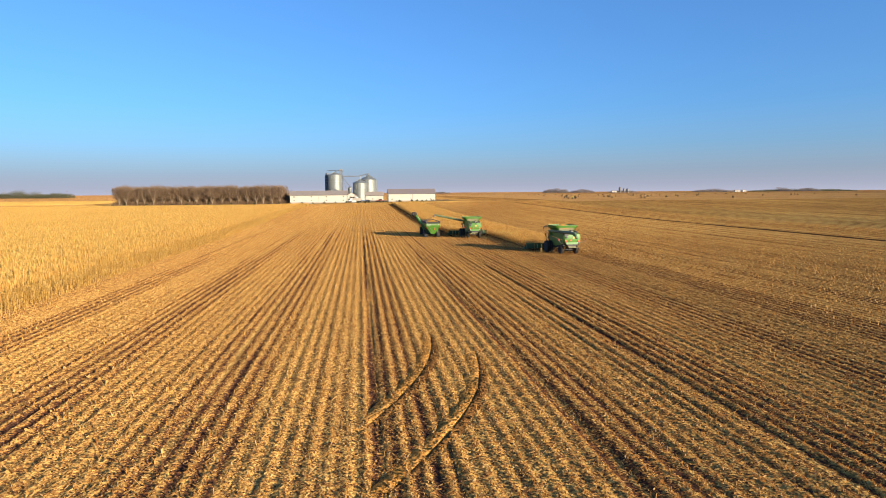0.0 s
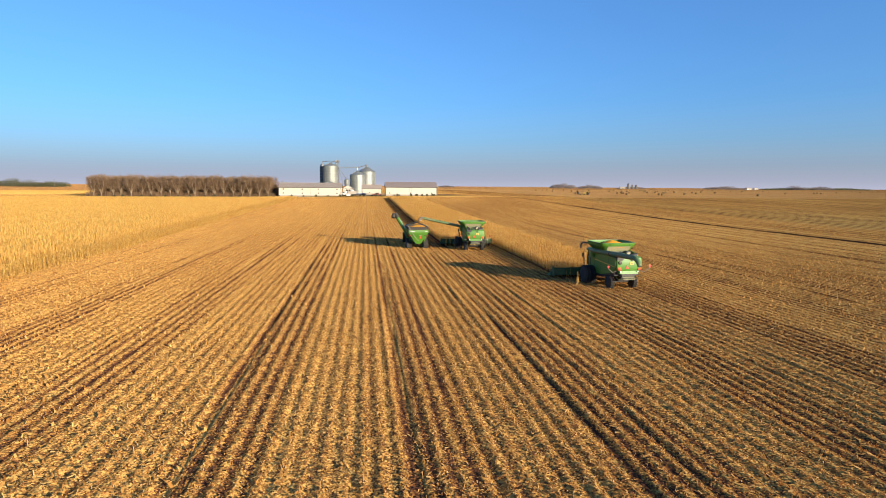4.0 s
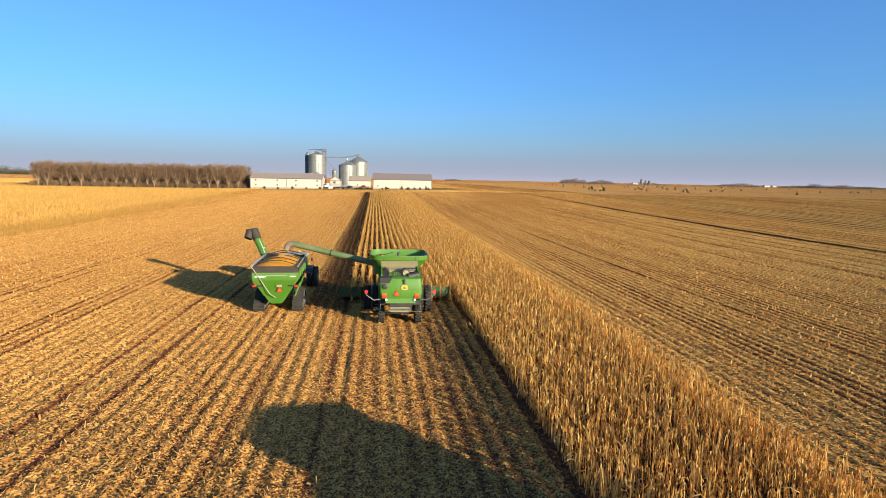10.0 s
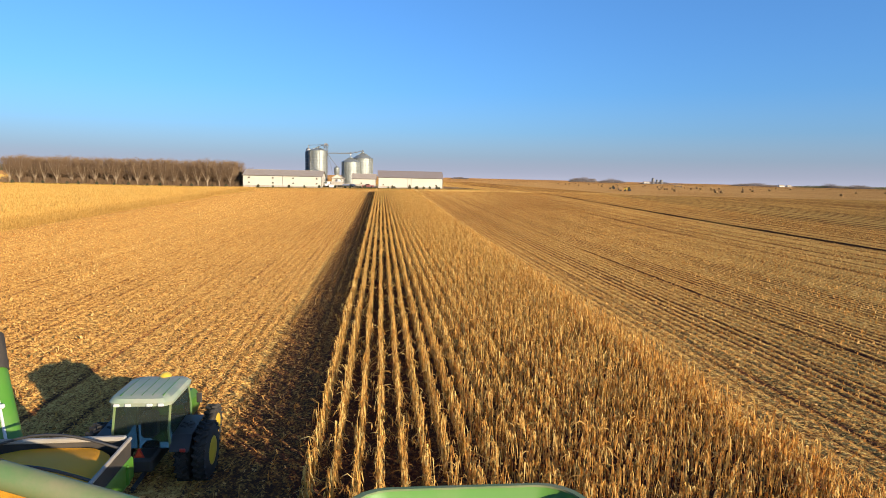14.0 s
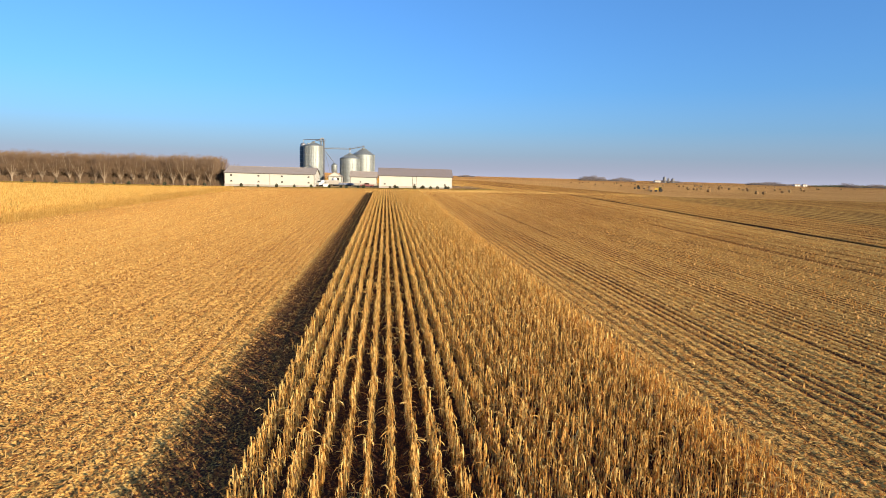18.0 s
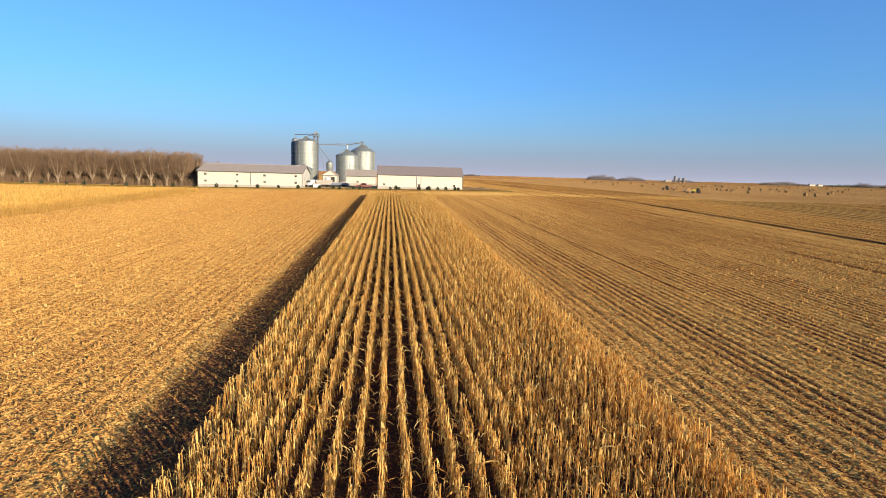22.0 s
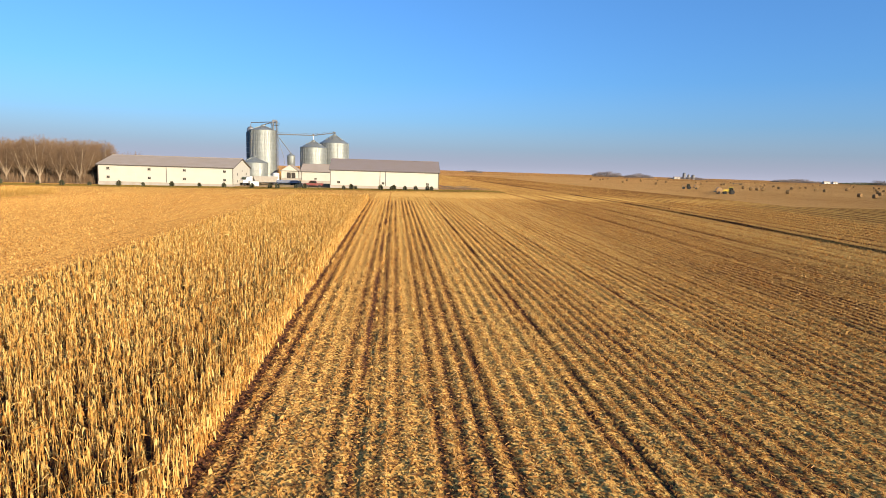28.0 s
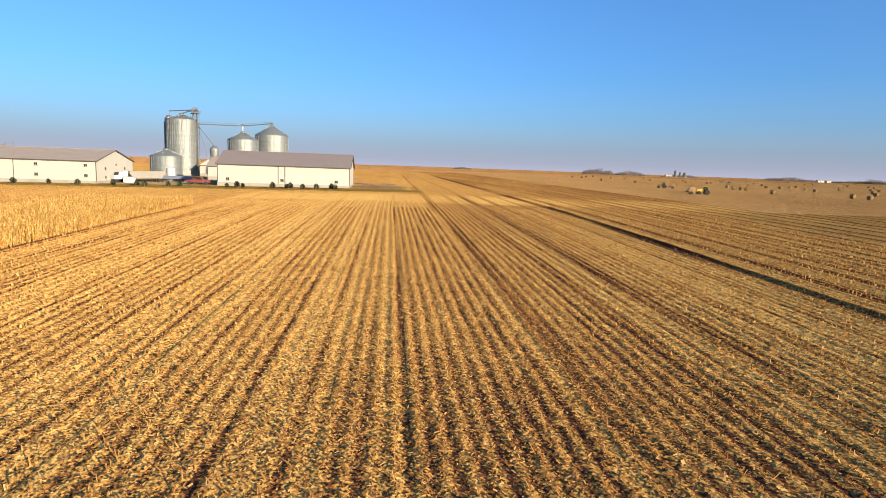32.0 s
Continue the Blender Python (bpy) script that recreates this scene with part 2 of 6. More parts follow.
def soil_mat():
    """Cut maize ground: a mat of dry leaves over dark soil that shows between the rows."""
    m, t, b = node_mat("stubble_ground")
    g = t.nodes.new("ShaderNodeNewGeometry")
    s = t.nodes.new("ShaderNodeSeparateXYZ")
    t.links.new(g.outputs["Position"], s.inputs[0])
    tone = flakes(t, b, 0.07, 0.5, (1.0, 0.8, 1.0))
    u = math_n(t, "DIVIDE", s.outputs["X"], ROW)
    wob = math_n(t, "MULTIPLY", math_n(t, "SUBTRACT", noise_tex(t, 0.8, 2, g.outputs["Position"]), 0.5), 0.45)
    u = math_n(t, "ADD", u, wob)
    gap = math_n(t, "MULTIPLY", math_n(t, "ABSOLUTE", math_n(t, "SUBTRACT", math_n(t, "FRACT", u), 0.5)), 2.0)
    gap = math_n(t, "POWER", gap, 1.5)
    # how bare each gap is, changing along the row
    lane = t.nodes.new("ShaderNodeCombineXYZ")
    t.links.new(math_n(t, "MULTIPLY", math_n(t, "FLOOR", math_n(t, "ADD", u, 0.5)), 7.31), lane.inputs[0])
    t.links.new(math_n(t, "MULTIPLY", s.outputs["Y"], 0.09), lane.inputs[1])
    bare = ramp(t, noise_tex(t, 1.0, 3, lane.outputs[0], 0.6), [(0.36, (0.25, 0.25, 0.25)), (0.62, (1, 1, 1))])
    gap_id = math_n(t, "FLOOR", math_n(t, "ADD", u, 0.5))
    own = t.nodes.new("ShaderNodeTexWhiteNoise")
    own.noise_dimensions = "1D"
    t.links.new(gap_id, own.inputs["W"])
    near_by = t.nodes.new("ShaderNodeCombineXYZ")
    t.links.new(math_n(t, "MULTIPLY", gap_id, 0.19), near_by.inputs[0])
    t.links.new(math_n(t, "MULTIPLY", s.outputs["Y"], 0.006), near_by.inputs[1])
    group = noise_tex(t, 1.0, 2, near_by.outputs[0])
    patch = noise_tex(t, 2.6, 3, world_pos(t, (1.0, 0.75, 1.0)), 0.7)
    big = noise_tex(t, 0.035, 4, world_pos(t, (1.0, 0.25, 1.0)))
    cover = t.nodes.new("ShaderNodeAttribute")
    cover.attribute_name = "cover"
    rows = t.nodes.new("ShaderNodeAttribute")
    rows.attribute_name = "rows"
    band = math_n(t, "ADD", math_n(t, "MULTIPLY", own.outputs["Value"], 0.42), math_n(t, "MULTIPLY", group, 0.75))
    band = ramp(t, band, [(0.44, (0.04, 0.04, 0.04)), (0.70, (1, 1, 1))])
    open_rows = math_n(t, "MAXIMUM", math_n(t, "MULTIPLY", bare, band), math_n(t, "SUBTRACT", rows.outputs["Fac"], 1.0))
    gap = math_n(t, "MULTIPLY", math_n(t, "MULTIPLY", gap, open_rows), math_n(t, "MINIMUM", rows.outputs["Fac"], 1.0))
    k = math_n(t, "MULTIPLY", math_n(t, "SUBTRACT", tone, 0.12), 0.42)
    k = math_n(t, "ADD", k, math_n(t, "MULTIPLY", math_n(t, "SUBTRACT", patch, 0.12), 0.62))
    k = math_n(t, "ADD", k, math_n(t, "MULTIPLY", big, 0.25))
    k = math_n(t, "ADD", k, math_n(t, "MULTIPLY", gap, -0.54))
    # residue cover, which also carries shade put in beside the standing strip
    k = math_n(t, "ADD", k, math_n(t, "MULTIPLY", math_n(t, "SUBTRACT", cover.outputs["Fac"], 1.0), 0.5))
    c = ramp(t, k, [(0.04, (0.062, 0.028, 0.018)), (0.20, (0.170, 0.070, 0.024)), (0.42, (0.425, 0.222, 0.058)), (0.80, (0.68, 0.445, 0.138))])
    t.links.new(c, b.inputs["Base Color"])
    b.inputs["Roughness"].default_value = 0.95
    b.inputs["Diffuse Roughness"].default_value = 1.0
    b.inputs["Specular IOR Level"].default_value = 0.0
    return m


M_SOIL = soil_mat()


def crop_floor_mat():
    return litter("crop_mass", [(0.2, (0.366, 0.190, 0.041)), (0.5, (0.549, 0.321, 0.078)), (0.8, (0.666, 0.425, 0.122))], 0.2, 0.9, 0.03, (1, 0.6, 1))


M_CROP = crop_floor_mat()


def far_land_mat():
    return litter("far_ploughed_land", [(0.3, (0.256, 0.121, 0.045)), (0.5, (0.432, 0.221, 0.078)), (0.7, (0.560, 0.308, 0.114))], 0.6, 0.9, 0.004, (1, 3, 1))


M_FAR = far_land_mat()

M_SOILBARE = litter("bare_soil", [(0.3, (0.080, 0.038, 0.015)), (0.55, (0.165, 0.078, 0.026)), (0.8, (0.34, 0.165, 0.042))], 0.1, 1.0, 0.3)
M_RIDGE = litter("chaff_ridge", [(0.2, (0.160, 0.060, 0.015)), (0.5, (0.480, 0.221, 0.049)), (0.8, (0.704, 0.374, 0.109))], 0.085, 1.2, 0.3)
M_RAKED = litter("raked_stubble", [(0.25, (0.320, 0.162, 0.058)), (0.5, (0.500, 0.272, 0.096)), (0.8, (0.615, 0.370, 0.146))], 0.25, 1.1, 0.012, (1, 0.5, 1))

# ---- builders ----


class Shape:
    """Collects vertices and faces of one part."""

    def __init__(self):
        self.v, self.f = [], []

    def add(self, verts, faces):
        n = len(self.v)
        self.v += [tuple(p) for p in verts]
        self.f += [[i + n for i in f] for f in faces]
        return self

    def box(self, c, s, b=0.0, rz=0.0, rx=0.0):
        """A box with chamfered edges: middle, full size, chamfer, turn in degrees."""
        m = pose(*c, rx, 0, rz)
        h = [d / 2 for d in s]
        b = min(b, min(h) * 0.9)
        vs, at = [], {}
        for sx in (-1, 1):
            for sy in (-1, 1):
                for sz in (-1, 1):
                    for k in range(3 if b else 1):
                        p = [sx * h[0], sy * h[1], sz * h[2]]
                        if b:
                            for j, sg in enumerate((sx, sy, sz)):
                                if j != k:
                                    p[j] -= sg * b
                        at[sx, sy, sz, k] = len(vs)
                        vs.append(m @ Vector(p))
        fs = []
        for k in range(3):
            i, j = (k + 1) % 3, (k + 2) % 3
            for sg in (-1, 1):
                q = []
                for a, c2 in ((-1, -1), (1, -1), (1, 1), (-1, 1)):
                    d = [0, 0, 0]
                    d[k], d[i], d[j] = sg, a, c2
                    q.append(at[(*d, k if b else 0)])
                fs.append(q if sg > 0 else q[::-1])
        if b:
            for k in range(3):
                i, j = (k + 1) % 3, (k + 2) % 3
                for a in (-1, 1):
                    for c2 in (-1, 1):
                        q = []
                        for e, n in ((-1, i), (-1, j), (1, j), (1, i)):
                            d = [0, 0, 0]
                            d[k], d[i], d[j] = e, a, c2
                            q.append(at[(*d, n)])
                        fs.append(q if a * c2 < 0 else q[::-1])
            for sx in (-1, 1):
                for sy in (-1, 1):
                    for sz in (-1, 1):
                        q = [at[sx, sy, sz, k] for k in range(3)]
                        fs.append(q if sx * sy * sz > 0 else q[::-1])
        return self.add(vs, fs)

    def lathe(self, prof, n=20, c=(0, 0, 0), axis="z"):
        """Turns (radius, along) pairs round an axis through c."""
        vs, fs = [], []
        for r, a in prof:
            for k in range(n):
                w = 2 * math.pi * k / n
                p, q = r * math.cos(w), r * math.sin(w)
                vs.append({"z": (p, q, a), "x": (a, p, q), "y": (q, a, p)}[axis])
        for i in range(len(prof) - 1):
            for k in range(n):
                k2 = (k + 1) % n
                fs.append([i * n + k, i * n + k2, (i + 1) * n + k2, (i + 1) * n + k])
        for i, flip in ((0, True), (len(prof) - 1, False)):
            if prof[i][0] > 1e-3:
                ring = [i * n + k for k in range(n)]
                fs.append(ring[::-1] if flip else ring)
        return self.add([(x + c[0], y + c[1], z + c[2]) for x, y, z in vs], fs)

    def tube(self, pts, r, n=10, caps=True):
        """A tube along points; r: one radius, or one for each point."""
        pts = [Vector(p) for p in pts]
        rs = [r] * len(pts) if isinstance(r, (int, float)) else r
        vs, fs = [], []
        side = None
        for i, p in enumerate(pts):
            d = (pts[min(i + 1, len(pts) - 1)] - pts[max(i - 1, 0)]).normalized()
            if side is None:
                side = d.cross((0, 0, 1)) if abs(d.z) < 0.95 else d.cross((0, 1, 0))
            side = (side - d * side.dot(d)).normalized()
            up = side.cross(d)
            for k in range(n):
                w = 2 * math.pi * k / n
                vs.append(p + (side * math.cos(w) + up * math.sin(w)) * rs[i])
        for i in range(len(pts) - 1):
            for k in range(n):
                k2 = (k + 1) % n
                fs.append([i * n + k, i * n + k2, (i + 1) * n + k2, (i + 1) * n + k])
        if caps:
            fs += [list(range(n))[::-1], [(len(pts) - 1) * n + k for k in range(n)]]
        return self.add(vs, fs)

    def prism(self, prof, a, b, axis="x"):
        """A profile drawn in the two other axes, pushed from a to b."""
        put = {"x": lambda w, p, q: (w, p, q), "y": lambda w, p, q: (p, w, q), "z": lambda w, p, q: (p, q, w)}[axis]
        n = len(prof)
        vs = [put(a, *p) for p in prof] + [put(b, *p) for p in prof]
        fs = [[k, (k + 1) % n, n + (k + 1) % n, n + k] for k in range(n)]
        return self.add(vs, fs + [list(range(n))[::-1], list(range(n, 2 * n))])

    def loft(self, rings, closed=True, caps=False):
        """Joins rings that have the same number of points."""
        n = len(rings[0])
        vs = [p for r in rings for p in r]
        fs = []
        for i in range(len(rings) - 1):
            for k in range(n if closed else n - 1):
                k2 = (k + 1) % n
                fs.append([i * n + k, i * n + k2, (i + 1) * n + k2, (i + 1) * n + k])
        if caps:
            fs += [list(range(n))[::-1], [(len(rings) - 1) * n + k for k in range(n)]]
        return self.add(vs, fs)


def mesh_of(name, shape, mat, sharp=35):
    me = bpy.data.meshes.new(name)
    me.from_pydata(shape.v, [], shape.f)
    bm = bmesh.new()
    bm.from_mesh(me)
    bmesh.ops.recalc_face_normals(bm, faces=bm.faces)
    bm.to_mesh(me)
    bm.free()
    me.polygons.foreach_set("use_smooth", [True] * len(me.polygons))
    me.set_sharp_from_angle(angle=radians(sharp))
    me.materials.append(mat)
    return me


def part(name, shape, mat, parent, label=""):
    ob = new(name, mesh_of(name, shape, mat))
    ob.parent = parent
    return tagged(ob, label)


def shared(name, me, parent, m=None):
    """Another part on a mesh that is already made."""
    ob = new(name, me)
    ob.parent = parent
    if m is not None:
        ob.matrix_local = m
    return ob


def thing(name, m, label, category, group="", kind=""):
    ob = new(name)
    ob.empty_display_size = 0.3
    ob.matrix_world = m
    return tagged(ob, label, category, group, kind)


def stuff(name, verts, faces_n, mat, label, category, per=4, kind="stuff"):
    """One object from an array of corners, in faces of `per` corners each (as many as faces_n)."""
    me = bpy.data.meshes.new(name)
    v = np.ascontiguousarray(verts, np.float32).reshape(-1, 3)
    me.vertices.add(len(v))
    me.vertices.foreach_set("co", v.ravel())
    idx = np.ascontiguousarray(faces_n, np.int32).reshape(-1, per)
    me.loops.add(idx.size)
    me.loops.foreach_set("vertex_index", idx.ravel())
    me.polygons.add(len(idx))
    me.polygons.foreach_set("loop_start", np.arange(0, idx.size, per, dtype=np.int32))
    me.polygons.foreach_set("loop_total", np.full(len(idx), per, np.int32))
    me.update(calc_edges=True)
    me.materials.append(mat)
    return tagged(new(name, me), label, category, "", kind)


def smooth01(v):
    v = np.clip(v, 0, 1)
    return v * v * (3 - 2 * v)


def lie(x, y):
    """Height of the land."""
    x, y = np.asarray(x, float), np.asarray(y, float)
    return smooth01((y - 190) / 290) * np.clip(2.6 + 0.013 * x, 1.4, 3.3)


def gz(x, y):
    return float(lie(x, y))


# ---- ground ----
rng = np.random.default_rng(7)
TRACKS = (-47.8, -39.4, -30.1, -21.3, -12.0, -3.8, 23.1, 32.5, 42.3, 53.4, 60.9, 70.2, 84.6, 88.6, 93.5, 96.8, 100.2, 104.0, 107.0, 111.3, 116.4, 120.8, 125.3, 130.5, 134.8, 139.0, 143.9, 148.7, 153.5, 158.3, 162.4, 166.8, 171.9, 176.4, 181.0, 186.0, 190.2, 194.6, 199.8, 204.2, 208.7, 213.8, 218.0, 222.3, 227.5, 231.9, 236.4, 241.6, 246.0, 250.2, 255.3, 259.8, 264.2)


def furrow(x, y):
    """Relief of rows and wheel tracks."""
    k = np.floor(x / ROW).astype(int)
    h = 0.022 + 0.038 * np.abs(np.sin(k * 12.9898) * 43758.5453 % 1)
    h = h * np.where(x > 18.4, 0.75, 1.0)
    h = h * np.where((x < -2) & (y > 150), 0.55, 1.0)
    z = h * np.cos(2 * np.pi * (x / ROW - 0.5))
    for i, c in enumerate(TRACKS):
        off = c + 0.12 * np.sin(y * 0.045 + i * 1.7)
        d = np.abs(x - off)
        deep = 0.10 if c == 84.6 else 0.04 if c > 85 else 0.09 - 0.07 * smooth01((y - 90) / 60) if -25 < c < 0 else 0.035
        z = np.where(d < (0.85 if c == 84.6 else 0.45 if c > 85 else 0.34), -deep, np.where(d < (1.3 if c == 84.6 else 1.0 if c > 85 else 0.5), np.maximum(z, 0.05 if c > 0 else 0.02), z))
        if c == 84.6:
            # thrown-up soil on the sunny side keeps this track in shade
            z = np.where((x > off + 0.8) & (x < off + 1.5), 0.12 + 0.04 * np.sin(y * 0.9) * np.sin(y * 0.37), z)
    return z


def west_edge(y):
    """Where the western maize begins."""
    return np.interp(y, (0, 150, 290, 440), (-53.2, -53.4, -57.4, -58.0))


def standing(x, y):
    """True where maize still stands."""
    left = (x > -0.1) & (x < 9.2) & (y > 152.6) & (y < 428)
    right = (x >= 9.1) & (x < 18.4) & (y > 115.4) & (y < 428)
    return left | right | ((x < west_edge(y)) & (y < 442))


def build_ground():
    fine = np.arange(-60 * ROW - 9, 160.0, ROW / 4)
    fine = fine - fine[0] + np.floor(fine[0] / ROW) * ROW
    east = np.sort(np.concatenate([[c - 2.5, c - 0.8, c - 0.45, c, c + 0.45, c + 0.8] for c in TRACKS if c > 163]))
    xs = np.concatenate([[-4700, -3000, -1800, -1000, -600, -400, -280, -200, -140, -100, -75], fine, east, [275, 300, 420, 600, 900, 1500, 2600, 4700]])
    ys = np.concatenate([[-400, -150, -60], np.arange(-20, 446, 4.0), [452, 465, 480, 495, 520, 560, 620, 700, 820, 1000, 1300, 1700, 2300, 3200, 4900]])
    X, Y = np.meshgrid(xs, ys)
    Z = lie(X, Y)
    near = (X > fine[0]) & (X < 270) & (Y < np.where(X < 60, 432, 444))
    jitter = rng.normal(0, 0.012, X.shape)
    Z = Z + np.where(near, furrow(X, Y) + jitter, 0)
    verts = np.stack([X, Y, Z], -1)
    nx, ny = len(xs), len(ys)
    i = np.arange(nx * ny).reshape(ny, nx)
    faces = np.stack([i[:-1, :-1], i[:-1, 1:], i[1:, 1:], i[1:, :-1]], -1).reshape(-1, 4)
    ob = stuff("ground", verts, faces, M_SOIL, "harvested maize field of tan stubble in straight rows", "field", kind="structure")
    me = ob.data
    # less residue was left on the first stretch of the field
    cov_shade = 0.76 - 0.05 * smooth01((175 - Y) / 60) * (X < 18.4)
    # east of the strip: residue lies in bands six rows wide, with barer lines between
    lane = np.floor(X / (6 * ROW))
    gapline = np.abs(X - (lane + 0.5) * 6 * ROW + 0.3 * np.sin(lane * 2.1)) < 0.62
    bared = 0.22 + 0.38 * np.abs(np.sin(lane * 12.9898) * 43758.5453 % 1) * (0.75 + 0.25 * np.sin(Y * 0.05 + lane))
    east_side = (X > 19) & (Y < 470)
    cov_shade = np.where(east_side, 0.87 + 0.20 * smooth01((310 - Y) / 110) - 0.16 * smooth01((170 - Y) / 60) - 0.22 * smooth01((X - 44) / 8) * smooth01((74 - X) / 8) * smooth01((Y - 305) / 12) * smooth01((356 - Y) / 14) + 0.14 * smooth01((Y - 355) / 50) * smooth01((62 - X) / 20) + 0.29 * smooth01((X - 38) / 50), cov_shade)
    cov_shade = np.where(east_side & gapline & (X > 60), 1.0 + 0.25 * smooth01((X - 38) / 50) - bared, cov_shade)
    cov_shade = np.where(X > 85.6, cov_shade - 0.2 - 0.12 * np.sin(X * 1.37 + 0.02 * Y) * np.sin(X * 0.41), cov_shade)
    for j, c in enumerate(TRACKS):
        off = c + 0.12 * np.sin(Y * 0.045 + j * 1.7)
        strength = 0.55 + 0.35 * np.sin(Y * 0.11 + j) * np.sin(Y * 0.031 + 2 * j)
        wide = 1.15 if c == 84.6 else 0.42 if -25 < c < 0 else (0.28 if c < 60 else 0.45 if c < 85 else 0.6)
        strength = np.where(c > 85, 0.65 + 0.2 * np.sin(Y * 0.02 + j), strength)
        cov_shade = np.where(np.abs(X - off) < np.where(-25 < c < 0, wide - 0.2 * smooth01((Y - 90) / 40), wide), 1 - strength * (1.25 if c == 84.6 else 0.56 - 0.4 * smooth01((Y - 90) / 60) if -25 < c < 0 else (0.32 if c < 60 else 0.75)), cov_shade)
    # ground darkened for the standing strip's shadow, and for shade and dust behind the machines
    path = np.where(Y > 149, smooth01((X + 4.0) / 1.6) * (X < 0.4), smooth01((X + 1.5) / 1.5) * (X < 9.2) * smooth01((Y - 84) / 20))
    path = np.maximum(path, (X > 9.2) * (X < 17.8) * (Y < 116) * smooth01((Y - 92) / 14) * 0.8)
    cov_shade = cov_shade - np.where(Y > 149, 0.5, 0.12) * path * (Y < 430)
    cov_shade = np.where(standing(X, Y) & (X > -1), 0.1, cov_shade)
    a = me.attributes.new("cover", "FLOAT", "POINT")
    a.data.foreach_set("value", cov_shade.astype(np.float32).ravel())
    # each pass of the machine leaves a few open gaps beside a smooth swath
    across = (X + 22.3) % PASS
    opened = smooth01(across / 0.5) * smooth01((4.6 - across) / 0.8)
    across = (X - 52.8) % PASS
    east_open = smooth01(across / 0.5) * smooth01((3.6 - across) / 0.8)
    west_rows = np.where(Y > 170, 0.22 + 0.3 * opened * smooth01((230 - Y) / 60), 0.28 + (1.3 - 0.6 * smooth01((Y - 90) / 50)) * opened)
    a = me.attributes.new("rows", "FLOAT", "POINT")
    a.data.foreach_set("value", np.where((Y > 431) & (X < 60), 0.0, np.where(Y > 446, 0.3, np.where(X > 85.6, 1.3, np.where(X > 18.4, 1.0 + 0.5 * smooth01((340 - Y) / 80) + 0.5 * east_open, west_rows)))).astype(np.float32).ravel())
    me.materials.append(M_FAR)
    me.materials.append(M_RAKED)
    mid = verts[:-1, :-1].reshape(-1, 3)
    kind = np.where((mid[:, 1] > 990) | (mid[:, 0] < -400) | (mid[:, 0] > 890), 1, 0)
    kind = np.where((mid[:, 0] > 135) & (mid[:, 1] > 440) & (mid[:, 1] < 1300) & (mid[:, 0] < 890), 2, kind)
    me.polygons.foreach_set("material_index", kind.astype(np.int32))
    return ob


ground = build_ground()

# ---- crop stubble and chaff ----
PLAN_Y = (-10.0, 20.0, 60.0, 100.0, 200.0, 270.0, 300.0, 345.0, 440.0)
PLAN_X = (-20.0, -16.0, -9.0, 2.0, 6.0, 14.0, 26.0, 52.0, 70.0)


def distance_off(x, y):
    """Sideways distance from the line that the field is crossed along."""
    return np.abs(x - np.interp(y, PLAN_Y, PLAN_X) - 3.0)


def stubble():
    ks = np.arange(int(-58 / ROW), int(118 / ROW))
    xs, ys = [], []
    for k in ks:
        n = int(450 / 0.25)
        y = -8 + np.arange(n) * 0.25 + rng.uniform(-0.09, 0.09, n)
        x = (k + 0.5) * ROW + rng.normal(0, 0.03, n)
        d = distance_off(x, y)
        p = np.clip(1.15 - d / 48, 0.0, 1) * (0.42 + 0.2 * math.sin(k * 2.3))
        keep = (rng.random(n) < p) & ~standing(x, y)
        for c in TRACKS:
            keep &= (np.abs(x - c) > 0.3) | (rng.random(n) < 0.3)
        xs.append(x[keep])
        ys.append(y[keep])
    x, y = np.concatenate(xs), np.concatenate(ys)
    n = len(x)
    h = rng.uniform(0.09, 0.26, n) * np.where(x > 18.4, 1.1, 1.0)
    a = rng.uniform(0, math.pi, n)
    w = rng.uniform(0.012, 0.024, n)
    lx, ly = rng.normal(0, 0.09, n), rng.normal(0.02, 0.12, n)
    z = lie(x, y) + 0.02
    out = []
    for turn in (0, math.pi / 2):
        cx, cy = np.cos(a + turn) * w, np.sin(a + turn) * w
        q = np.stack([
            np.stack([x - cx, y - cy, z], -1), np.stack([x + cx, y + cy, z], -1),
            np.stack([x + lx + cx * 0.8, y + ly + cy * 0.8, z + h], -1), np.stack([x + lx - cx * 0.8, y + ly - cy * 0.8, z + h], -1)], 1)
        sel = slice(None) if turn == 0 else distance_off(x, y) < 12
        out.append(q[sel])
    v = np.concatenate(out)
    stuff("corn_stubble", v, np.arange(len(v) * 4), M_STUB, "short cut maize stalks standing in rows on tan soil", "stubble")
    return n


